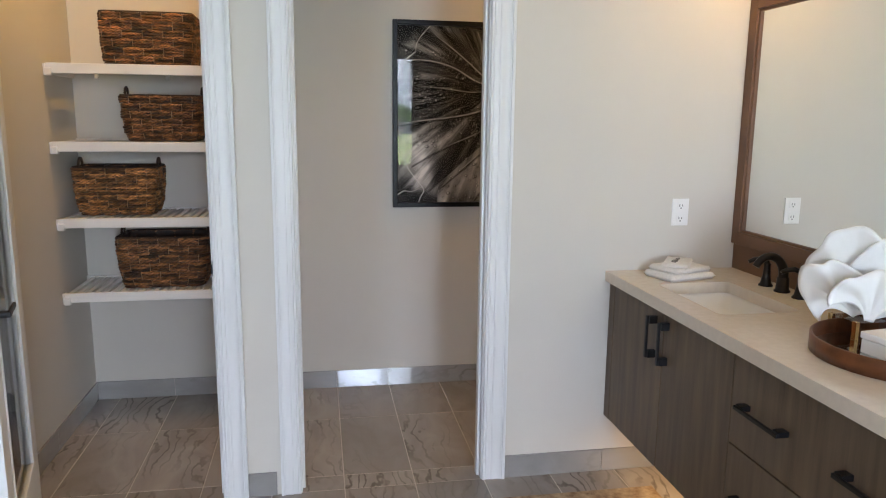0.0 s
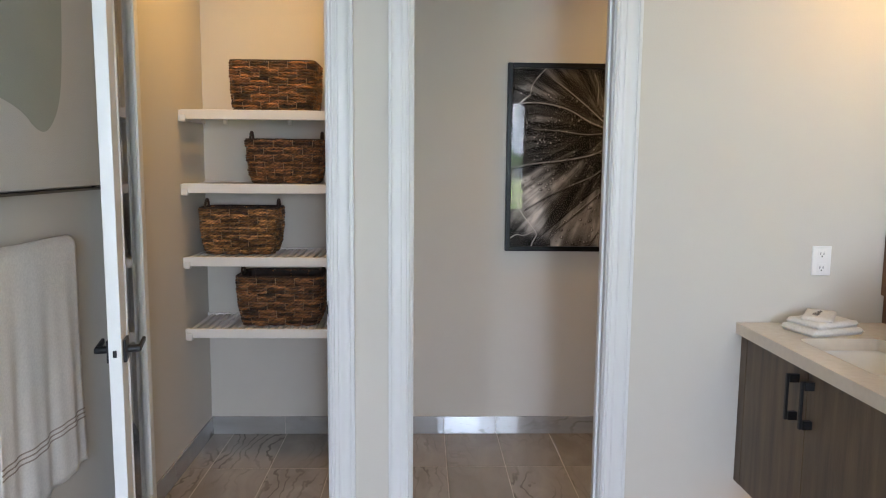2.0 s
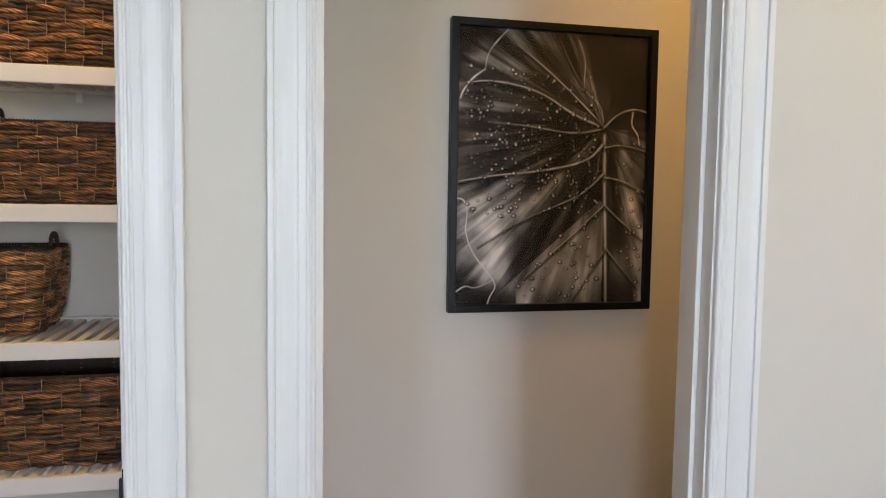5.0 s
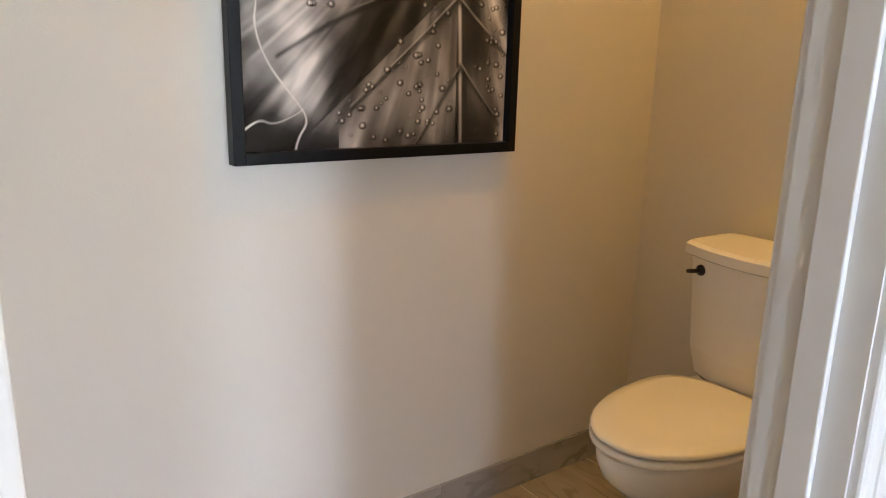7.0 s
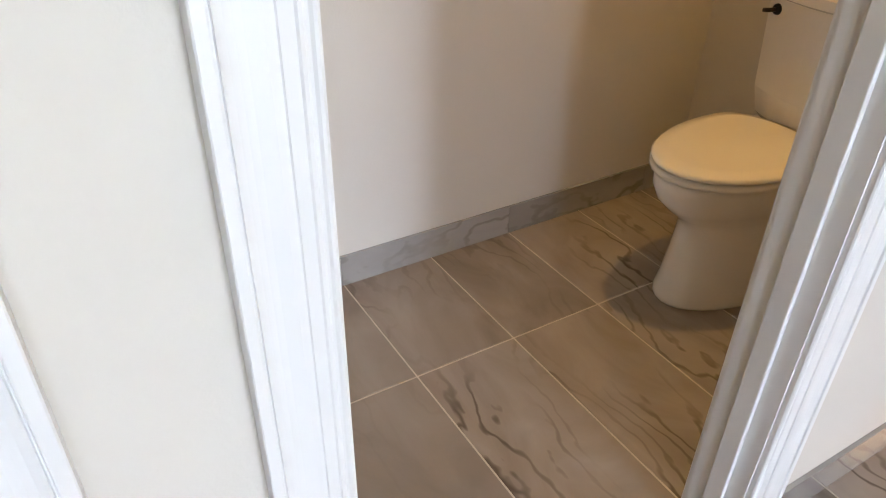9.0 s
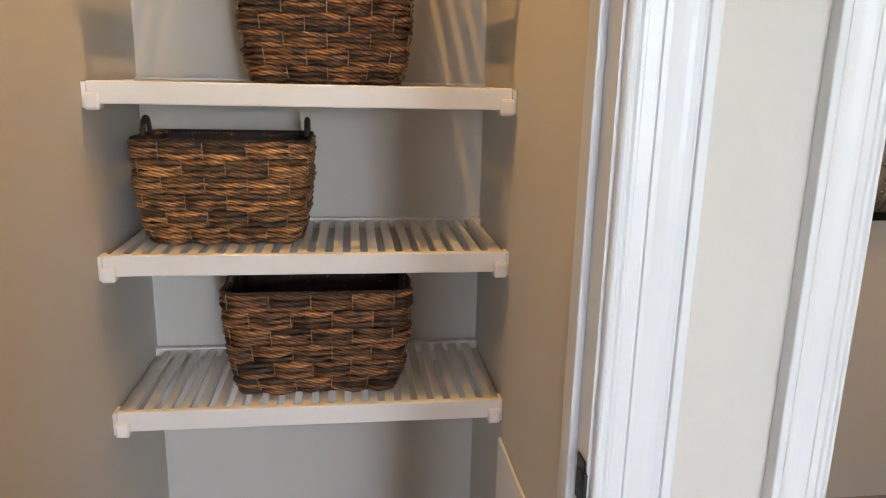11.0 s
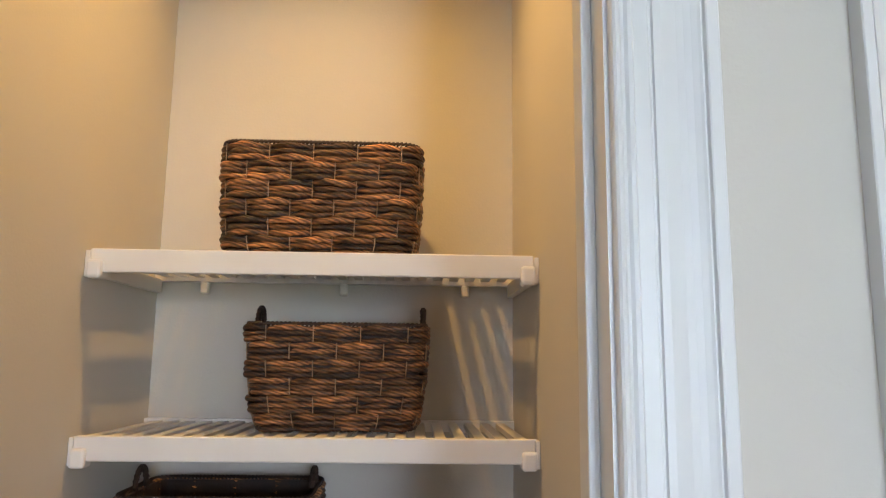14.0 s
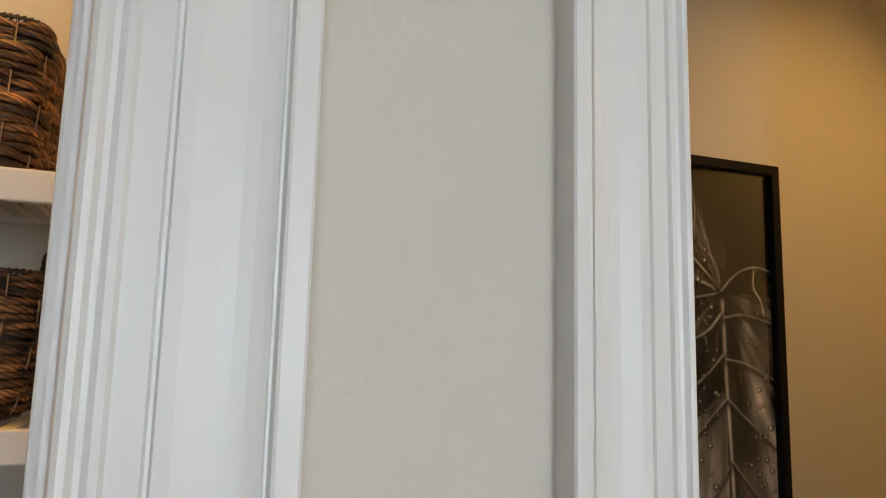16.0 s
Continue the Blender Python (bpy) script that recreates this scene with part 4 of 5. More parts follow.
# faucet: spout and two flared handles
fau = empty("faucet", 1.862, -0.442, CT1, "dark oil-rubbed bronze widespread faucet with an arched spout", "faucet")
bm = lathe([(0.029, 0), (0.029, 0.006), (0.024, 0.010), (0.021, 0.055)], 20)
pts = []
for i in range(15):
    a = math.pi * i / 14 * 0.83
    pts.append((-0.062 + 0.062 * math.cos(a), 0, 0.060 + 0.075 * math.sin(a)))
tube([(0, 0, 0.02)] + pts, 0.0165, 12, bm, taper=lambda t: 1.1 - 0.3 * t)
part("spout", bm, M_BRONZE, fau, smooth=True)
for hy in (0.100, -0.100):
    m = Matrix.Translation((0, hy, 0))
    bm = lathe([(0.027, 0), (0.027, 0.004), (0.020, 0.012), (0.014, 0.045), (0.012, 0.080), (0.014, 0.088)], 18, m=m)
    part("handle_base", bm, M_BRONZE, fau, smooth=True)
    pts = [(0, hy, 0.083), (-0.004, hy, 0.097), (-0.022, hy + 0.01, 0.104), (-0.045, hy + 0.020, 0.100), (-0.062, hy + 0.026, 0.090)]
    part("lever", tube([Vector(p) for p in pts], 0.010, 10, taper=lambda t: 1.15 - 0.4 * t), M_BRONZE, fau, smooth=True)

# backsplash, mirror
structure("backsplash", box(X_RIGHT - 0.016, X_RIGHT - 0.001, -2.60, -0.001, CT1 + 0.0005, 1.012), M_FRAMEWOOD, "brown stained wood backsplash panel")
mir = empty("mirror", X_RIGHT - 0.001, 0, 0, "large wall mirror in a wide brown stained wood frame", "mirror")
MZ0, MZ1, MY0, MY1, MF = 1.013, 2.02, -1.25, -0.003, 0.052
for nm, a in (("frame_stile", (MY1 - MF, MY1, MZ0, MZ1)), ("frame_stile", (MY0, MY0 + MF, MZ0, MZ1)), ("frame_rail", (MY0 + MF, MY1 - MF, MZ0, MZ0 + MF)), ("frame_rail", (MY0 + MF, MY1 - MF, MZ1 - MF, MZ1))):
    part(nm, box(-0.030, 0, a[0], a[1], a[2], a[3], 0.002), M_FRAMEWOOD, mir)
bm = bmesh.new()
b0, b1, c0, c1 = MY0 + MF, MY1 - MF, MZ0 + MF, MZ1 - MF
for a in ((b1 - 0.010, b1, c0, c1), (b0, b0 + 0.010, c0, c1), (b0 + 0.010, b1 - 0.010, c0, c0 + 0.010), (b0 + 0.010, b1 - 0.010, c1 - 0.010, c1)):
    box(-0.022, -0.008, a[0], a[1], a[2], a[3], 0.002, bm)
part("inner_moulding", bm, M_FRAMEWOOD, mir)
part("glass", box(-0.014, -0.009, b0, b1, c0, c1), M_MIRROR, mir, "silvered mirror glass")

# wall light over the mirror: three clear glass bells
sc = empty("vanity_light", X_RIGHT, -0.62, 2.20, "three-lamp vanity wall light with clear glass bell shades", "wall lamp")
part("back_plate", box(-0.022, -0.001, -0.30, 0.30, 0.055, 0.115, 0.004), M_BRONZE, sc)
for k in (-1, 0, 1):
    yy = 0.32 * k
    part("arm", tube([(-0.02, yy * 0.85, 0.085), (-0.10, yy * 0.95, 0.10), (-0.142, yy, 0.085)], 0.006, 10), M_BRONZE, sc, smooth=True)
    m = Matrix.Translation((-0.145, yy, 0))
    sh = lathe([(0.020, 0.075), (0.038, 0.05), (0.052, 0.0), (0.050, -0.05), (0.058, -0.085), (0.063, -0.095)], 28, m=m)
    sh.faces.ensure_lookup_table()
    bmesh.ops.delete(sh, geom=[sh.faces[-1]], context="FACES")
    g = part("shade", sh, M_GLASS, sc, "clear glass bell shade", smooth=True)
    g.visible_shadow = False
    part("lamp_holder", lathe([(0.018, 0.03), (0.018, 0.085), (0.012, 0.09)], 16, m=m), M_BRONZE, sc, smooth=True)
    g = part("bulb", lathe([(0.006, -0.052), (0.018, -0.042), (0.024, -0.02), (0.018, 0.01), (0.011, 0.03)], 18, m=m), M_BULB, sc, "glowing bulb", smooth=True)
    g.visible_shadow = False

# double outlet on the end wall
out = empty("electrical_outlet", 1.669, 0, 1.147, "white double electrical outlet with a flat cover plate", "outlet")
part("cover_plate", box(-0.037, 0.037, -0.006, -0.0005, -0.057, 0.057, 0.002), M_PLATE, out)
for s in (-1, 1):
    r = part("receptacle", box(-0.017, 0.017, -0.0085, -0.006, s * 0.027 - 0.016, s * 0.027 + 0.016, 0.001), M_PLATE, out)
    # uncut slots: thin dark blocks, their inner shade put into the colour
    bm = box(-0.0075, -0.0050, -0.0090, -0.0084, s * 0.027 - 0.003, s * 0.027 + 0.007)
    box(0.0050, 0.0075, -0.0090, -0.0084, s * 0.027 - 0.003, s * 0.027 + 0.006, 0, bm)
    box(-0.0025, 0.0025, -0.0090, -0.0084, s * 0.027 - 0.012, s * 0.027 - 0.007, 0, bm)
    part("slots", bm, M_HOLE_SHADE, r)


# folded hand towel on the counter
def soft_slab(w, d, h, seed, n=22):
    """A soft folded pad: rounded, slightly sagging."""
    bm = bmesh.new()
    bmesh.ops.create_grid(bm, x_segments=n, y_segments=n, size=0.5)
    top = {}
    for v in bm.verts:
        x, y = v.co.x, v.co.y
        edge = min(0.5 - abs(x), 0.5 - abs(y)) * min(w, d)
        r = h * 0.5
        lift = h if edge > r else math.sqrt(max(0, 1 - ((r - edge) / r) ** 2)) * r + r
        wob = 0.0025 * noise.noise(Vector((x * 5 + seed, y * 5, 0)))
        v.co = Vector((x * w, y * d, lift + (wob if edge > 0.002 else 0)))
    geo = bmesh.ops.extrude_face_region(bm, geom=bm.faces[:])
    for v in geo["geom"]:
        if isinstance(v, bmesh.types.BMVert):
            edge_in = v.co.z > h * 0.6
            v.co.z = 0.0 if edge_in else v.co.z - h * 0.02
    return bm


ht = empty("hand_towel", 1.605, -0.150, CT1, "small white folded hand towel with grey embroidery", "towel", rz=14)
part("fold", soft_slab(0.23, 0.165, 0.026, 1), M_TOWEL, ht, smooth=True)
ob = part("fold", soft_slab(0.20, 0.15, 0.024, 5), M_TOWEL, ht, smooth=True)
ob.matrix_local = pose(0.006, 0.006, 0.024, 0, 0, 5)
ob = part("fold", soft_slab(0.15, 0.105, 0.018, 9), M_TOWEL, ht, smooth=True)
ob.matrix_local = pose(0.000, 0.016, 0.046, 0, -3, 40)
M_INK = mat("grey_thread", (0.16, 0.15, 0.15), 0.9)
bm = bmesh.new()
for k, (x, hgt) in enumerate(((-0.040, 0.020), (-0.026, 0.026), (-0.012, 0.022), (0.003, 0.014), (0.016, 0.018), (0.030, 0.010))):
    tube([(x - 0.004, -hgt / 2, 0), (x + 0.002, 0, 0.0005), (x + 0.005, hgt / 2, 0)], 0.0013, 5, bm)
    tube([(x - 0.006, -hgt / 4, 0), (x + 0.006, hgt / 4, 0)], 0.0010, 5, bm)
ob = part("embroidery", bm, M_INK, ht, "grey embroidered script")
ob.matrix_local = pose(0.002, 0.022, 0.0655, 0, -3, 30)

# round tray with what stands on it
TX, TY, TRAD = 1.712, -1.185, 0.235
tray = empty("round_tray", TX, TY, CT1, "round tray with an aged copper metal rim", "tray")
part("rim", lathe([(TRAD, 0.0), (TRAD + 0.001, 0.048), (TRAD - 0.003, 0.050), (TRAD - 0.006, 0.048), (TRAD - 0.006, 0.006)], 64), M_COPPER, tray, smooth=True)
part("tray_base", lathe([(TRAD - 0.006, 0.003), (TRAD - 0.006, 0.0065)], 64), M_MIRROR, tray, "mirrored tray base")

sculpture = empty("coral_sculpture", 1.752, -0.985, CT1 + 0.0068, "white fan coral sculpture on a clear acrylic and brass block", "sculpture")
blk = part("base_block", box(-0.075, 0.055, -0.055, 0.055, 0, 0.050, 0.002), glass_material("acrylic", (0.96, 0.95, 0.92)), sculpture, "clear acrylic block")
for a in ((-0.080, -0.068, -0.058, -0.040), (0.045, 0.058, -0.058, -0.040), (-0.080, -0.068, 0.040, 0.058), (0.045, 0.058, 0.040, 0.058)):
    part("corner_cap", box(a[0], a[1], a[2], a[3], 0.0, 0.054, 0.001), M_BRASS, sculpture, "brass corner")


def coral_fan(w, h, lobes, seed, curl):
    """A ruffled fan: narrow foot, wide scalloped rim, about 7 mm thick."""
    bm = bmesh.new()
    nr, na = 16, 48
    grid = []
    for i in range(nr + 1):
        t = i / nr
        row = []
        for j in range(na + 1):
            f = j / na * 2 - 1
            rim = 1 + 0.10 * t * abs(math.sin(f * lobes * 0.75 + seed)) ** 0.8 + 0.02 * t * math.sin(f * 13 + seed)
            ang = f * (0.30 + 0.95 * t ** 1.4)
            r = h * t * rim * (1 - 0.30 * abs(f) ** 3)
            x = math.sin(ang) * r * w / h * 1.05 + f * 0.012
            z = math.cos(ang) * r * (1 - 0.1 * t)
            y = curl * t * t * h * 0.4 + 0.011 * t ** 2 * math.sin(f * 8 + seed * 1.7) + 0.0015 * t * math.sin(f * 17 + seed) + 0.03 * t ** 5 * math.sin(f * 3 + seed)
            row.append(bm.verts.new((x, y, z)))
        grid.append(row)
    for a, b in zip(grid, grid[1:]):
        for j in range(na):
            bm.faces.new((a[j], a[j + 1], b[j + 1], b[j]))
    return bm


for x, y, z, w, h, lb, sd, cu, rz, tilt, roll_ in ((-0.03, -0.045, 0.052, 0.122, 0.150, 4.2, 1.0, -0.35, 50, 0, 4), (-0.02, 0.015, 0.054, 0.098, 0.200, 4.8, 2.3, 0.1, 56, 0, -46),
                                         (0.0, 0.02, 0.054, 0.145, 0.270, 4.0, 4.1, 0.15, 50, 0, -16), (0.02, 0.0, 0.054, 0.140, 0.245, 4.4, 6.0, 0.1, 56, 0, 20), (0.02, 0.0, 0.054, 0.105, 0.20, 4.4, 7.4, 0.1, 50, 0, 52)):
    ob = part("coral_fan", coral_fan(w, h, lb, sd, cu), M_CORAL, sculpture, "ruffled white coral fan", smooth=True)
    ob.matrix_local = pose(x, y, z, 0, 0, rz - 90 + 0) @ pose(0, 0, 0, 0, roll_, 0)
    so = ob.modifiers.new("thick", "SOLIDIFY")
    so.thickness, so.offset = 0.008, 0

bx = empty("lidded_box", 1.700, -1.230, CT1 + 0.0068, "small white rectangular box with a metal leaf on its lid", "box", rz=8)
part("body", box(-0.075, 0.075, -0.105, 0.105, 0, 0.040, 0.003), M_BOOK, bx)
part("lid", box(-0.078, 0.078, -0.108, 0.108, 0.041, 0.060, 0.003), M_BOOK, bx)
M_PEWTER = mat("pewter", (0.45, 0.42, 0.38), 0.3, metal=1.0)
lf = bmesh.new()
grid = []
for i in range(15):
    t = i / 14 * 2 - 1
    hw = 0.018 * (1 - t * t) ** 0.7 + 0.0005
    grid.append([lf.verts.new((s * hw, 0.055 * t, 0.063 + 0.006 * (1 - s * s) + 0.004 * t * t)) for s in (-1, -0.5, 0, 0.5, 1)])
for a, b in zip(grid, grid[1:]):
    for j in range(4):
        lf.faces.new((a[j], a[j + 1], b[j + 1], b[j]))
ob = part("lid_ornament", lf, M_PEWTER, bx, "leaf-shaped pewter knob", smooth=True)
so = ob.modifiers.new("thick", "SOLIDIFY")
so.thickness = 0.002

# ---- toilet ----
toi = empty("toilet", WX1 - 0.004, 0.640, 0, "white ceramic two-piece toilet with a closed lid", "toilet")


def egg(x_back, x_front, half, n=40, sq=2.3):
    """Closed outline, blunt at the back (near the wall) and round in front (towards -x)."""
    pts = []
    cx, L = x_back - half * 0.9, 0
    for i in range(n):
        a = 2 * math.pi * i / n
        c, s = math.cos(a), math.sin(a)
        if c >= 0:
            x = cx + (x_back - cx) * abs(c) ** (2 / 3.2)
            y = half * math.copysign(abs(s) ** (2 / 2.4), s)
        else:
            x = cx - (cx - x_front) * abs(c) ** (2 / 2.05)
            y = half * math.copysign(abs(s) ** (2 / 2.05), s)
        pts.append((x, y))
    return pts


def loft(sections, bm=None, cap=True):
    bm = bm or bmesh.new()
    rings = [[bm.verts.new((x, y, z)) for x, y in pts] for pts, z in sections]
    n = len(rings[0])
    for a, b in zip(rings, rings[1:]):
        for i in range(n):
            bm.faces.new((a[i], a[(i + 1) % n], b[(i + 1) % n], b[i]))
    if cap:
        bm.faces.new(rings[0])
        bm.faces.new(rings[-1])
    return bm


sections = [(egg(-0.09, -0.602, 0.152), 0.0), (egg(-0.09, -0.606, 0.155), 0.010), (egg(-0.09, -0.604, 0.153), 0.022), (egg(-0.09, -0.592, 0.148), 0.06), (egg(-0.085, -0.578, 0.142), 0.14), (egg(-0.08, -0.570, 0.138), 0.21), (egg(-0.07, -0.572, 0.139), 0.245),
            (egg(-0.06, -0.590, 0.145), 0.272), (egg(-0.05, -0.640, 0.162), 0.310), (egg(-0.04, -0.675, 0.177), 0.345), (egg(-0.035, -0.692, 0.184), 0.380), (egg(-0.035, -0.694, 0.185), 0.4100), (egg(-0.037, -0.686, 0.180), 0.4180)]
part("bowl", loft(sections), M_CERAMIC, toi, smooth=True)
part("seat", loft([(egg(-0.225, -0.690, 0.180), 0.4190), (egg(-0.222, -0.698, 0.186), 0.4230), (egg(-0.222, -0.698, 0.186), 0.4330), (egg(-0.226, -0.690, 0.180), 0.4380)]), M_CERAMIC, toi, "white toilet seat", smooth=True)
part("lid", loft([(egg(-0.218, -0.690, 0.180), 0.4410), (egg(-0.215, -0.697, 0.187), 0.4450), (egg(-0.215, -0.697, 0.187), 0.4520), (egg(-0.219, -0.690, 0.181), 0.4580), (egg(-0.24, -0.64, 0.150), 0.4615)]), M_CERAMIC, toi, "closed white toilet lid", smooth=True)
for s in (-1, 1):
    part("lid_hinge", lathe([(0.013, 0.4220), (0.013, 0.4500), (0.010, 0.4540)], 14, m=Matrix.Translation((-0.226, s * 0.075, 0))), M_CERAMIC, toi, smooth=True)


def tank_ring(xf, xb, half, bow):
    """Bowed front, straight back."""
    pts = []
    for i in range(17):
        t = i / 16 * 2 - 1
        pts.append((xf - bow * (1 - t * t), t * half))
    pts += [(xf + 0.03, half + 0.002), (xb - 0.01, half), (xb, half - 0.01), (xb, -half + 0.01), (xb - 0.01, -half), (xf + 0.03, -half - 0.002)]
    return pts


part("tank", loft([(tank_ring(-0.160, -0.03, 0.140, 0.034), 0.425), (tank_ring(-0.170, -0.022, 0.160, 0.040), 0.445), (tank_ring(-0.180, -0.015, 0.176, 0.044), 0.52), (tank_ring(-0.190, -0.012, 0.190, 0.046), 0.775)]), M_CERAMIC, toi, smooth=False)
part("tank_lid", loft([(tank_ring(-0.196, -0.010, 0.198, 0.046), 0.777), (tank_ring(-0.204, -0.006, 0.206, 0.048), 0.783), (tank_ring(-0.204, -0.006, 0.206, 0.048), 0.808), (tank_ring(-0.196, -0.010, 0.198, 0.046), 0.817)]), M_CERAMIC, toi)
bm = lathe([(0.015, 0), (0.015, 0.012), (0.010, 0.016)], 16, m=Matrix.Translation((-0.200, 0.148, 0.745)) @ pose(0, 0, 0, 0, -90, 0))
tube([(-0.216, 0.148, 0.745), (-0.224, 0.160, 0.742), (-0.226, 0.178, 0.738)], 0.006, 8, bm)
part("flush_lever", bm, M_BRONZE, toi, "dark bronze trip lever", smooth=True)
for s in (-1, 1):
    part("bolt_cap", lathe([(0.012, 0.010), (0.010, 0.022), (0.004, 0.026)], 12, m=Matrix.Translation((-0.26, s * 0.118, 0))), M_CERAMIC, toi, smooth=True)

# ---- rug in front of the vanity ----
rug = empty("area_rug", 1.20, -0.882, 0, "low-pile tan patterned rug on the tiled floor", "rug")
M_RUG = mat("rug_pile", (0.52, 0.40, 0.26), 0.95, noise_scale=26, second=(0.20, 0.13, 0.08), bump=0.6, bump_scale=260, spec=0.1)
part("rug_body", box(-0.45, 0.33, -1.2, 0.70, 0.0045, 0.012, 0.003), M_RUG, rug)

# ---- ceiling lamp trims ----
M_LENS = glow("lamp_lens", (1.0, 0.7, 0.42), 4)
for _n, _x, _y, _p in LAMPS:
    c = empty("recessed_ceiling_light", _x, _y, CEIL, "round white recessed ceiling light, switched on", "ceiling lamp", "recessed ceiling lights")
    part("trim_ring", lathe([(0.095, -0.001), (0.093, -0.006), (0.072, -0.008), (0.070, -0.001)], 40), M_PLATE, c, smooth=True)
    g = part("lens", lathe([(0.069, -0.001), (0.069, -0.003)], 32), M_LENS, c, "glowing lens")

# ---- outdoors, seen in reflections through the south windows ----
ground = structure("ground", box(-400, 400, -400, Y_SOUTH - 0.15, -0.35, -0.25), M_GRASS, "mown green field outside")


def backdrop_material():
    """Hazy sky over a tree line, a low dark band of buildings and a bright field; daylight on them is put in as glow.
    """
    m = bpy.data.materials.new("glowing_view")
    m.use_nodes = True
    nt = m.node_tree
    N, L = nt.nodes.new, nt.links.new
    tc, sep = N("ShaderNodeTexCoord"), N("ShaderNodeSeparateXYZ")
    L(tc.outputs["Object"], sep.inputs[0])
    ns = N("ShaderNodeTexNoise")
    ns.inputs["Scale"].default_value, ns.inputs["Detail"].default_value = 2.6, 6
    L(tc.outputs["Object"], ns.inputs[0])
    add = N("ShaderNodeMath")
    add.operation = "MULTIPLY_ADD"
    add.inputs[1].default_value = -1.1
    L(ns.outputs[0], add.inputs[0])
    L(sep.outputs[2], add.inputs[2])
    tree = N("ShaderNodeMapRange")
    tree.inputs[1].default_value, tree.inputs[2].default_value = 1.20, 1.26
    L(add.outputs[0], tree.inputs[0])
    band = N("ShaderNodeMapRange")
    band.inputs[1].default_value, band.inputs[2].default_value = 1.45, 1.47
    L(sep.outputs[2], band.inputs[0])
    field = N("ShaderNodeMapRange")
    field.inputs[1].default_value, field.inputs[2].default_value = 1.12, 1.14
    L(sep.outputs[2], field.inputs[0])
    cl = N("ShaderNodeTexNoise")
    cl.inputs["Scale"].default_value, cl.inputs["Detail"].default_value = 0.6, 5
    L(tc.outputs["Object"], cl.inputs[0])

    def mix(fac, a, b):
        x = N("ShaderNodeMix")
        x.data_type = "RGBA"
        L(fac, x.inputs[0])
        for k, v in ((6, a), (7, b)):
            if isinstance(v, tuple):
                x.inputs[k].default_value = v
            else:
                L(v, x.inputs[k])
        return x.outputs[2]
    sky = mix(cl.outputs[0], (0.55, 0.72, 0.98, 1), (0.95, 0.97, 1.0, 1))
    c = mix(tree.outputs[0], (0.10, 0.15, 0.08, 1), sky)
    c = mix(band.outputs[0], (0.13, 0.15, 0.18, 1), c)
    c = mix(field.outputs[0], (0.42, 0.55, 0.25, 1), c)
    # field, buildings and trees emit too, in place of daylight falling on them
    em = N("ShaderNodeEmission")
    em.inputs["Strength"].default_value = 24
    L(c, em.inputs[0])
    L(em.outputs[0], nt.nodes["Material Output"].inputs[0])
    return m


bd = structure("backdrop", box(-16, 10, -14.1, -14, -0.24, 8), backdrop_material(), "glowing backdrop of hazy sky, distant trees and field")


# ---- pieces of the floor and of the tile skirting ----
def tile_mesh(name, w, d, h, b=0.0015):
    bm = box(0, w, 0, d, 0, h, 0)
    top = [e for e in bm.edges if all(v.co.z > h - 1e-6 for v in e.verts)]
    bmesh.ops.bevel(bm, geom=top, offset=b, segments=1, affect="EDGES")
    me = bpy.data.meshes.new(name)
    bm.to_mesh(me)
    bm.free()
    return me


floor_ob = bpy.data.objects["floor"]
TILE_CACHE = {}
G = 0.0042


def put_tile(x0, x1, y0, y1):
    w, d = round(x1 - x0 - G, 4), round(y1 - y0 - G, 4)
    if w < 0.01 or d < 0.01:
        return
    if (w, d) not in TILE_CACHE:
        TILE_CACHE[w, d] = tile_mesh("tile", w, d, 0.006)
        TILE_CACHE[w, d].materials.append(M_TILE)
    ob = new("tile", TILE_CACHE[w, d])
    ob.location = (x0 + G / 2, y0 + G / 2, -0.003)
    ob.parent = floor_ob


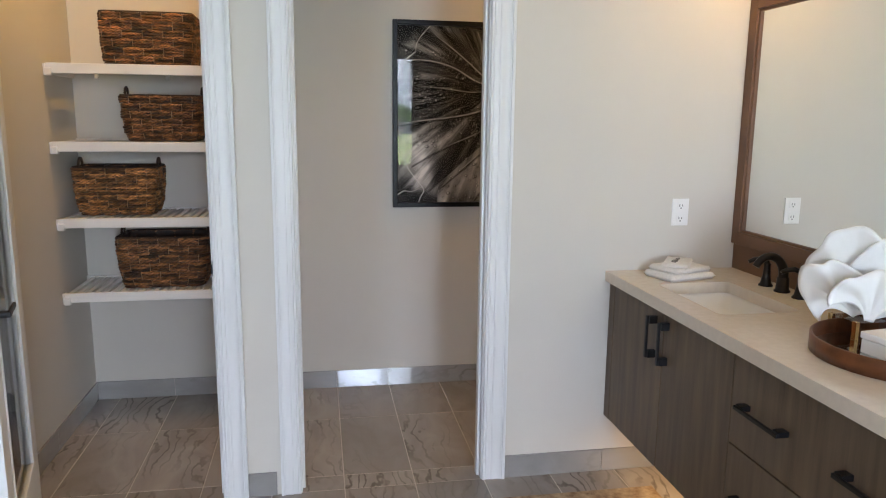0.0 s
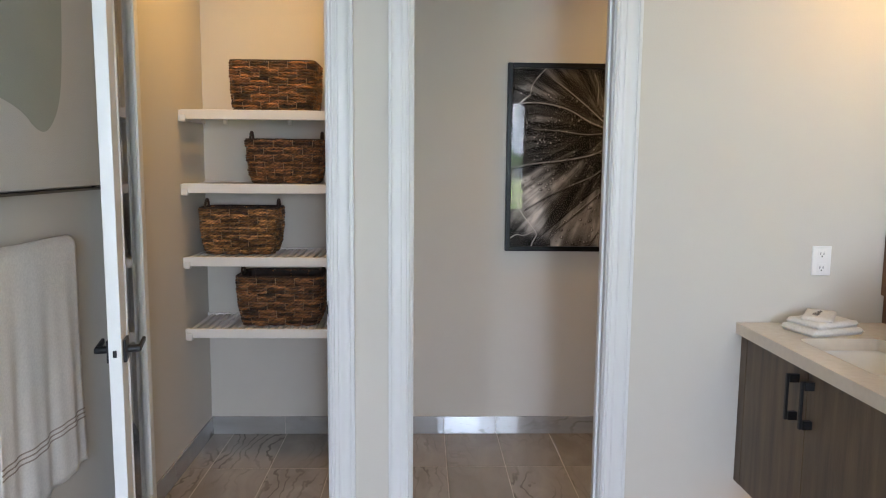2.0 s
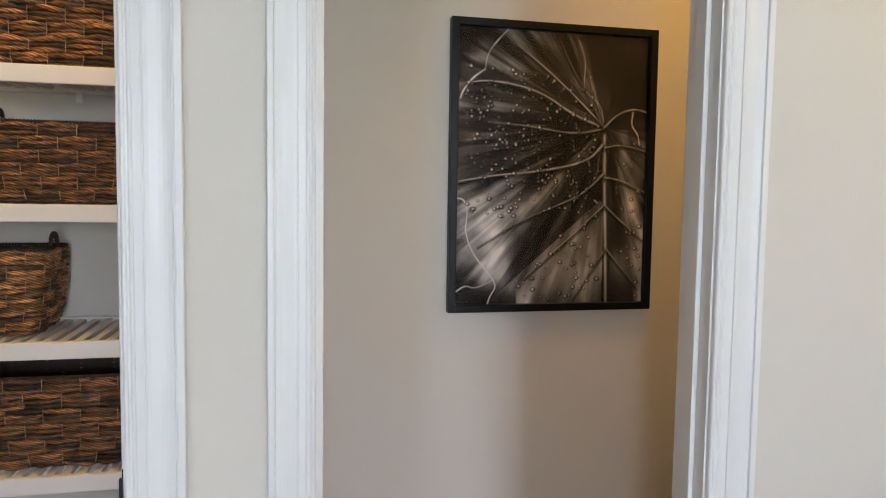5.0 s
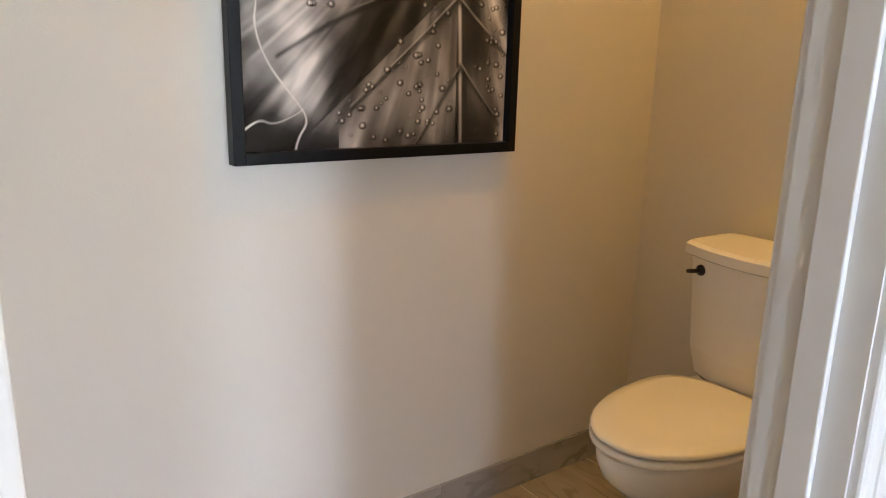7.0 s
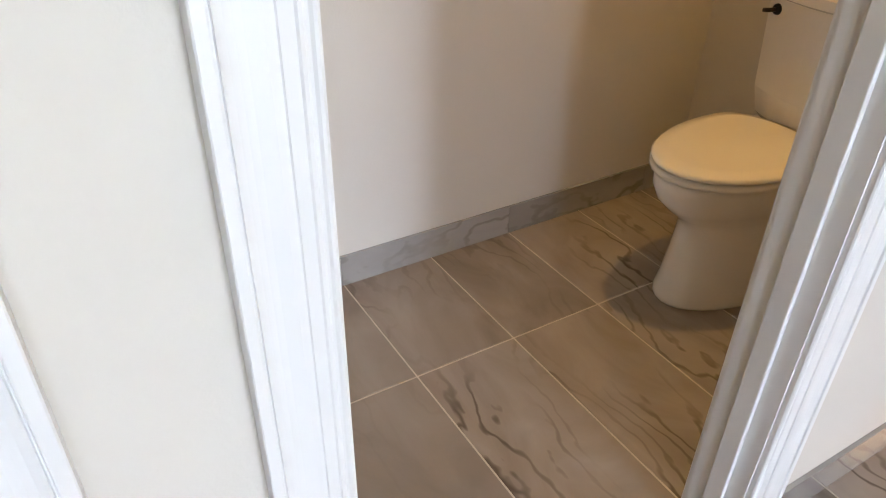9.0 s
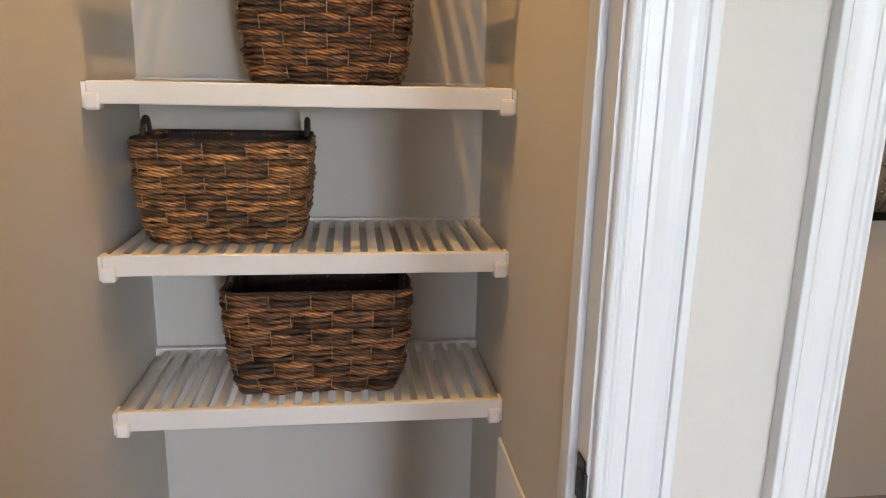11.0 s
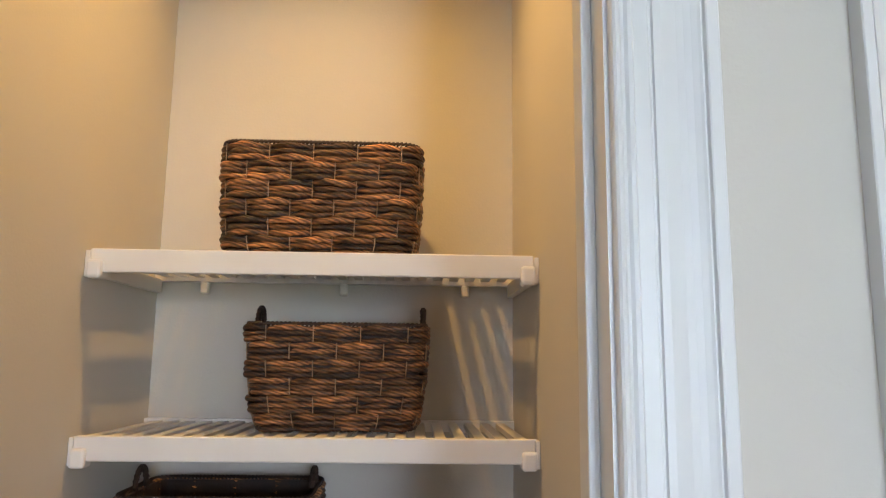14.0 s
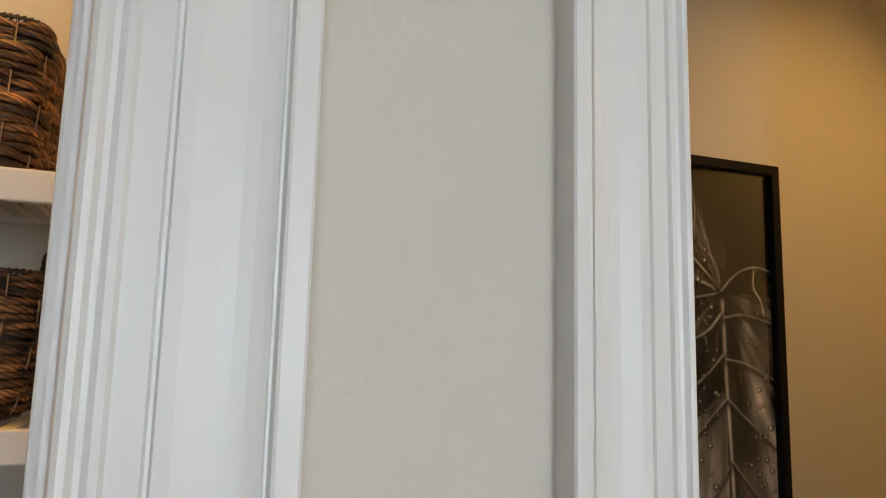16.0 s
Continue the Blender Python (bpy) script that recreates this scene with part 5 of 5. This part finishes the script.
def tile_area(X0, X1, Y0, Y1, ox, oy):
    i0, i1 = math.floor((X0 - ox) / TILE_X), math.ceil((X1 - ox) / TILE_X)
    j0, j1 = math.floor((Y0 - oy) / TILE_Y), math.ceil((Y1 - oy) / TILE_Y)
    for i in range(i0, i1):
        for j in range(j0, j1):
            a, b = max(X0, ox + i * TILE_X), min(X1, ox + (i + 1) * TILE_X)
            c, d = max(Y0, oy + j * TILE_Y), min(Y1, oy + (j + 1) * TILE_Y)
            put_tile(a, b, c, d)


tile_area(WX0, WX1, 0.0, Y_BACK, TILE_OX, TILE_OY)
tile_area(CX0, CX1, 0.0, Y_BACK, -0.918, 0.704)
tile_area(X_LEFT, X_RIGHT, -3.9, 0.0, TILE_OX, TILE_OY)


def base_run(x0, y0, x1, y1, joints, side, lean=0.0):
    """Tile skirting along a wall; joints: distances from the start; lean: how far the tile tops stand back."""
    dx, dy = x1 - x0, y1 - y0
    L_ = math.hypot(dx, dy)
    ang = math.degrees(math.atan2(dy, dx))
    run = structure("baseboard", box(0, L_, 0, side * 0.006, 0.0, 0.096), M_GROUT, "grout line behind the tile skirting")
    run.matrix_world = pose(x0, y0, 0.0035, 0, 0, ang)
    stops = [0] + [j for j in joints if 0 < j < L_] + [L_]
    for a, b in zip(stops, stops[1:]):
        bm = box(a + 0.001, b - 0.001, min(0, side * 0.010), max(0, side * 0.010), 0, 0.0985, 0.001)
        for v in bm.verts:
            if abs(v.co.y) > 0.008:
                v.co.y += side * lean * (0.5 - v.co.z / 0.0985)
        ob = part("base_tile", bm, M_BASE, run)


base_run(WX0, Y_BACK, WX1, Y_BACK, (0.252 - WX0, 0.545 - WX0, 1.137 - WX0, 1.735 - WX0), -1, 0.0032)
base_run(WX1, T, WX1, Y_BACK, (0.5,), 1)
base_run(CX0, Y_BACK, CX1, Y_BACK, (0.405,), -1)
base_run(CX0, T, CX0, Y_BACK - 0.010, (0.44,), -1)
base_run(CX1, T, CX1, Y_BACK - 0.010, (0.44,), 1)
base_run(CL1 + 0.1, 0, WC0 - 0.1, 0, (), -1)
base_run(WC1 + 0.101, 0, X_RIGHT, 0, (0.441, 1.05), -1)
base_run(X_LEFT, -1.7, X_LEFT, -0.02, (0.6, 1.2), -1)
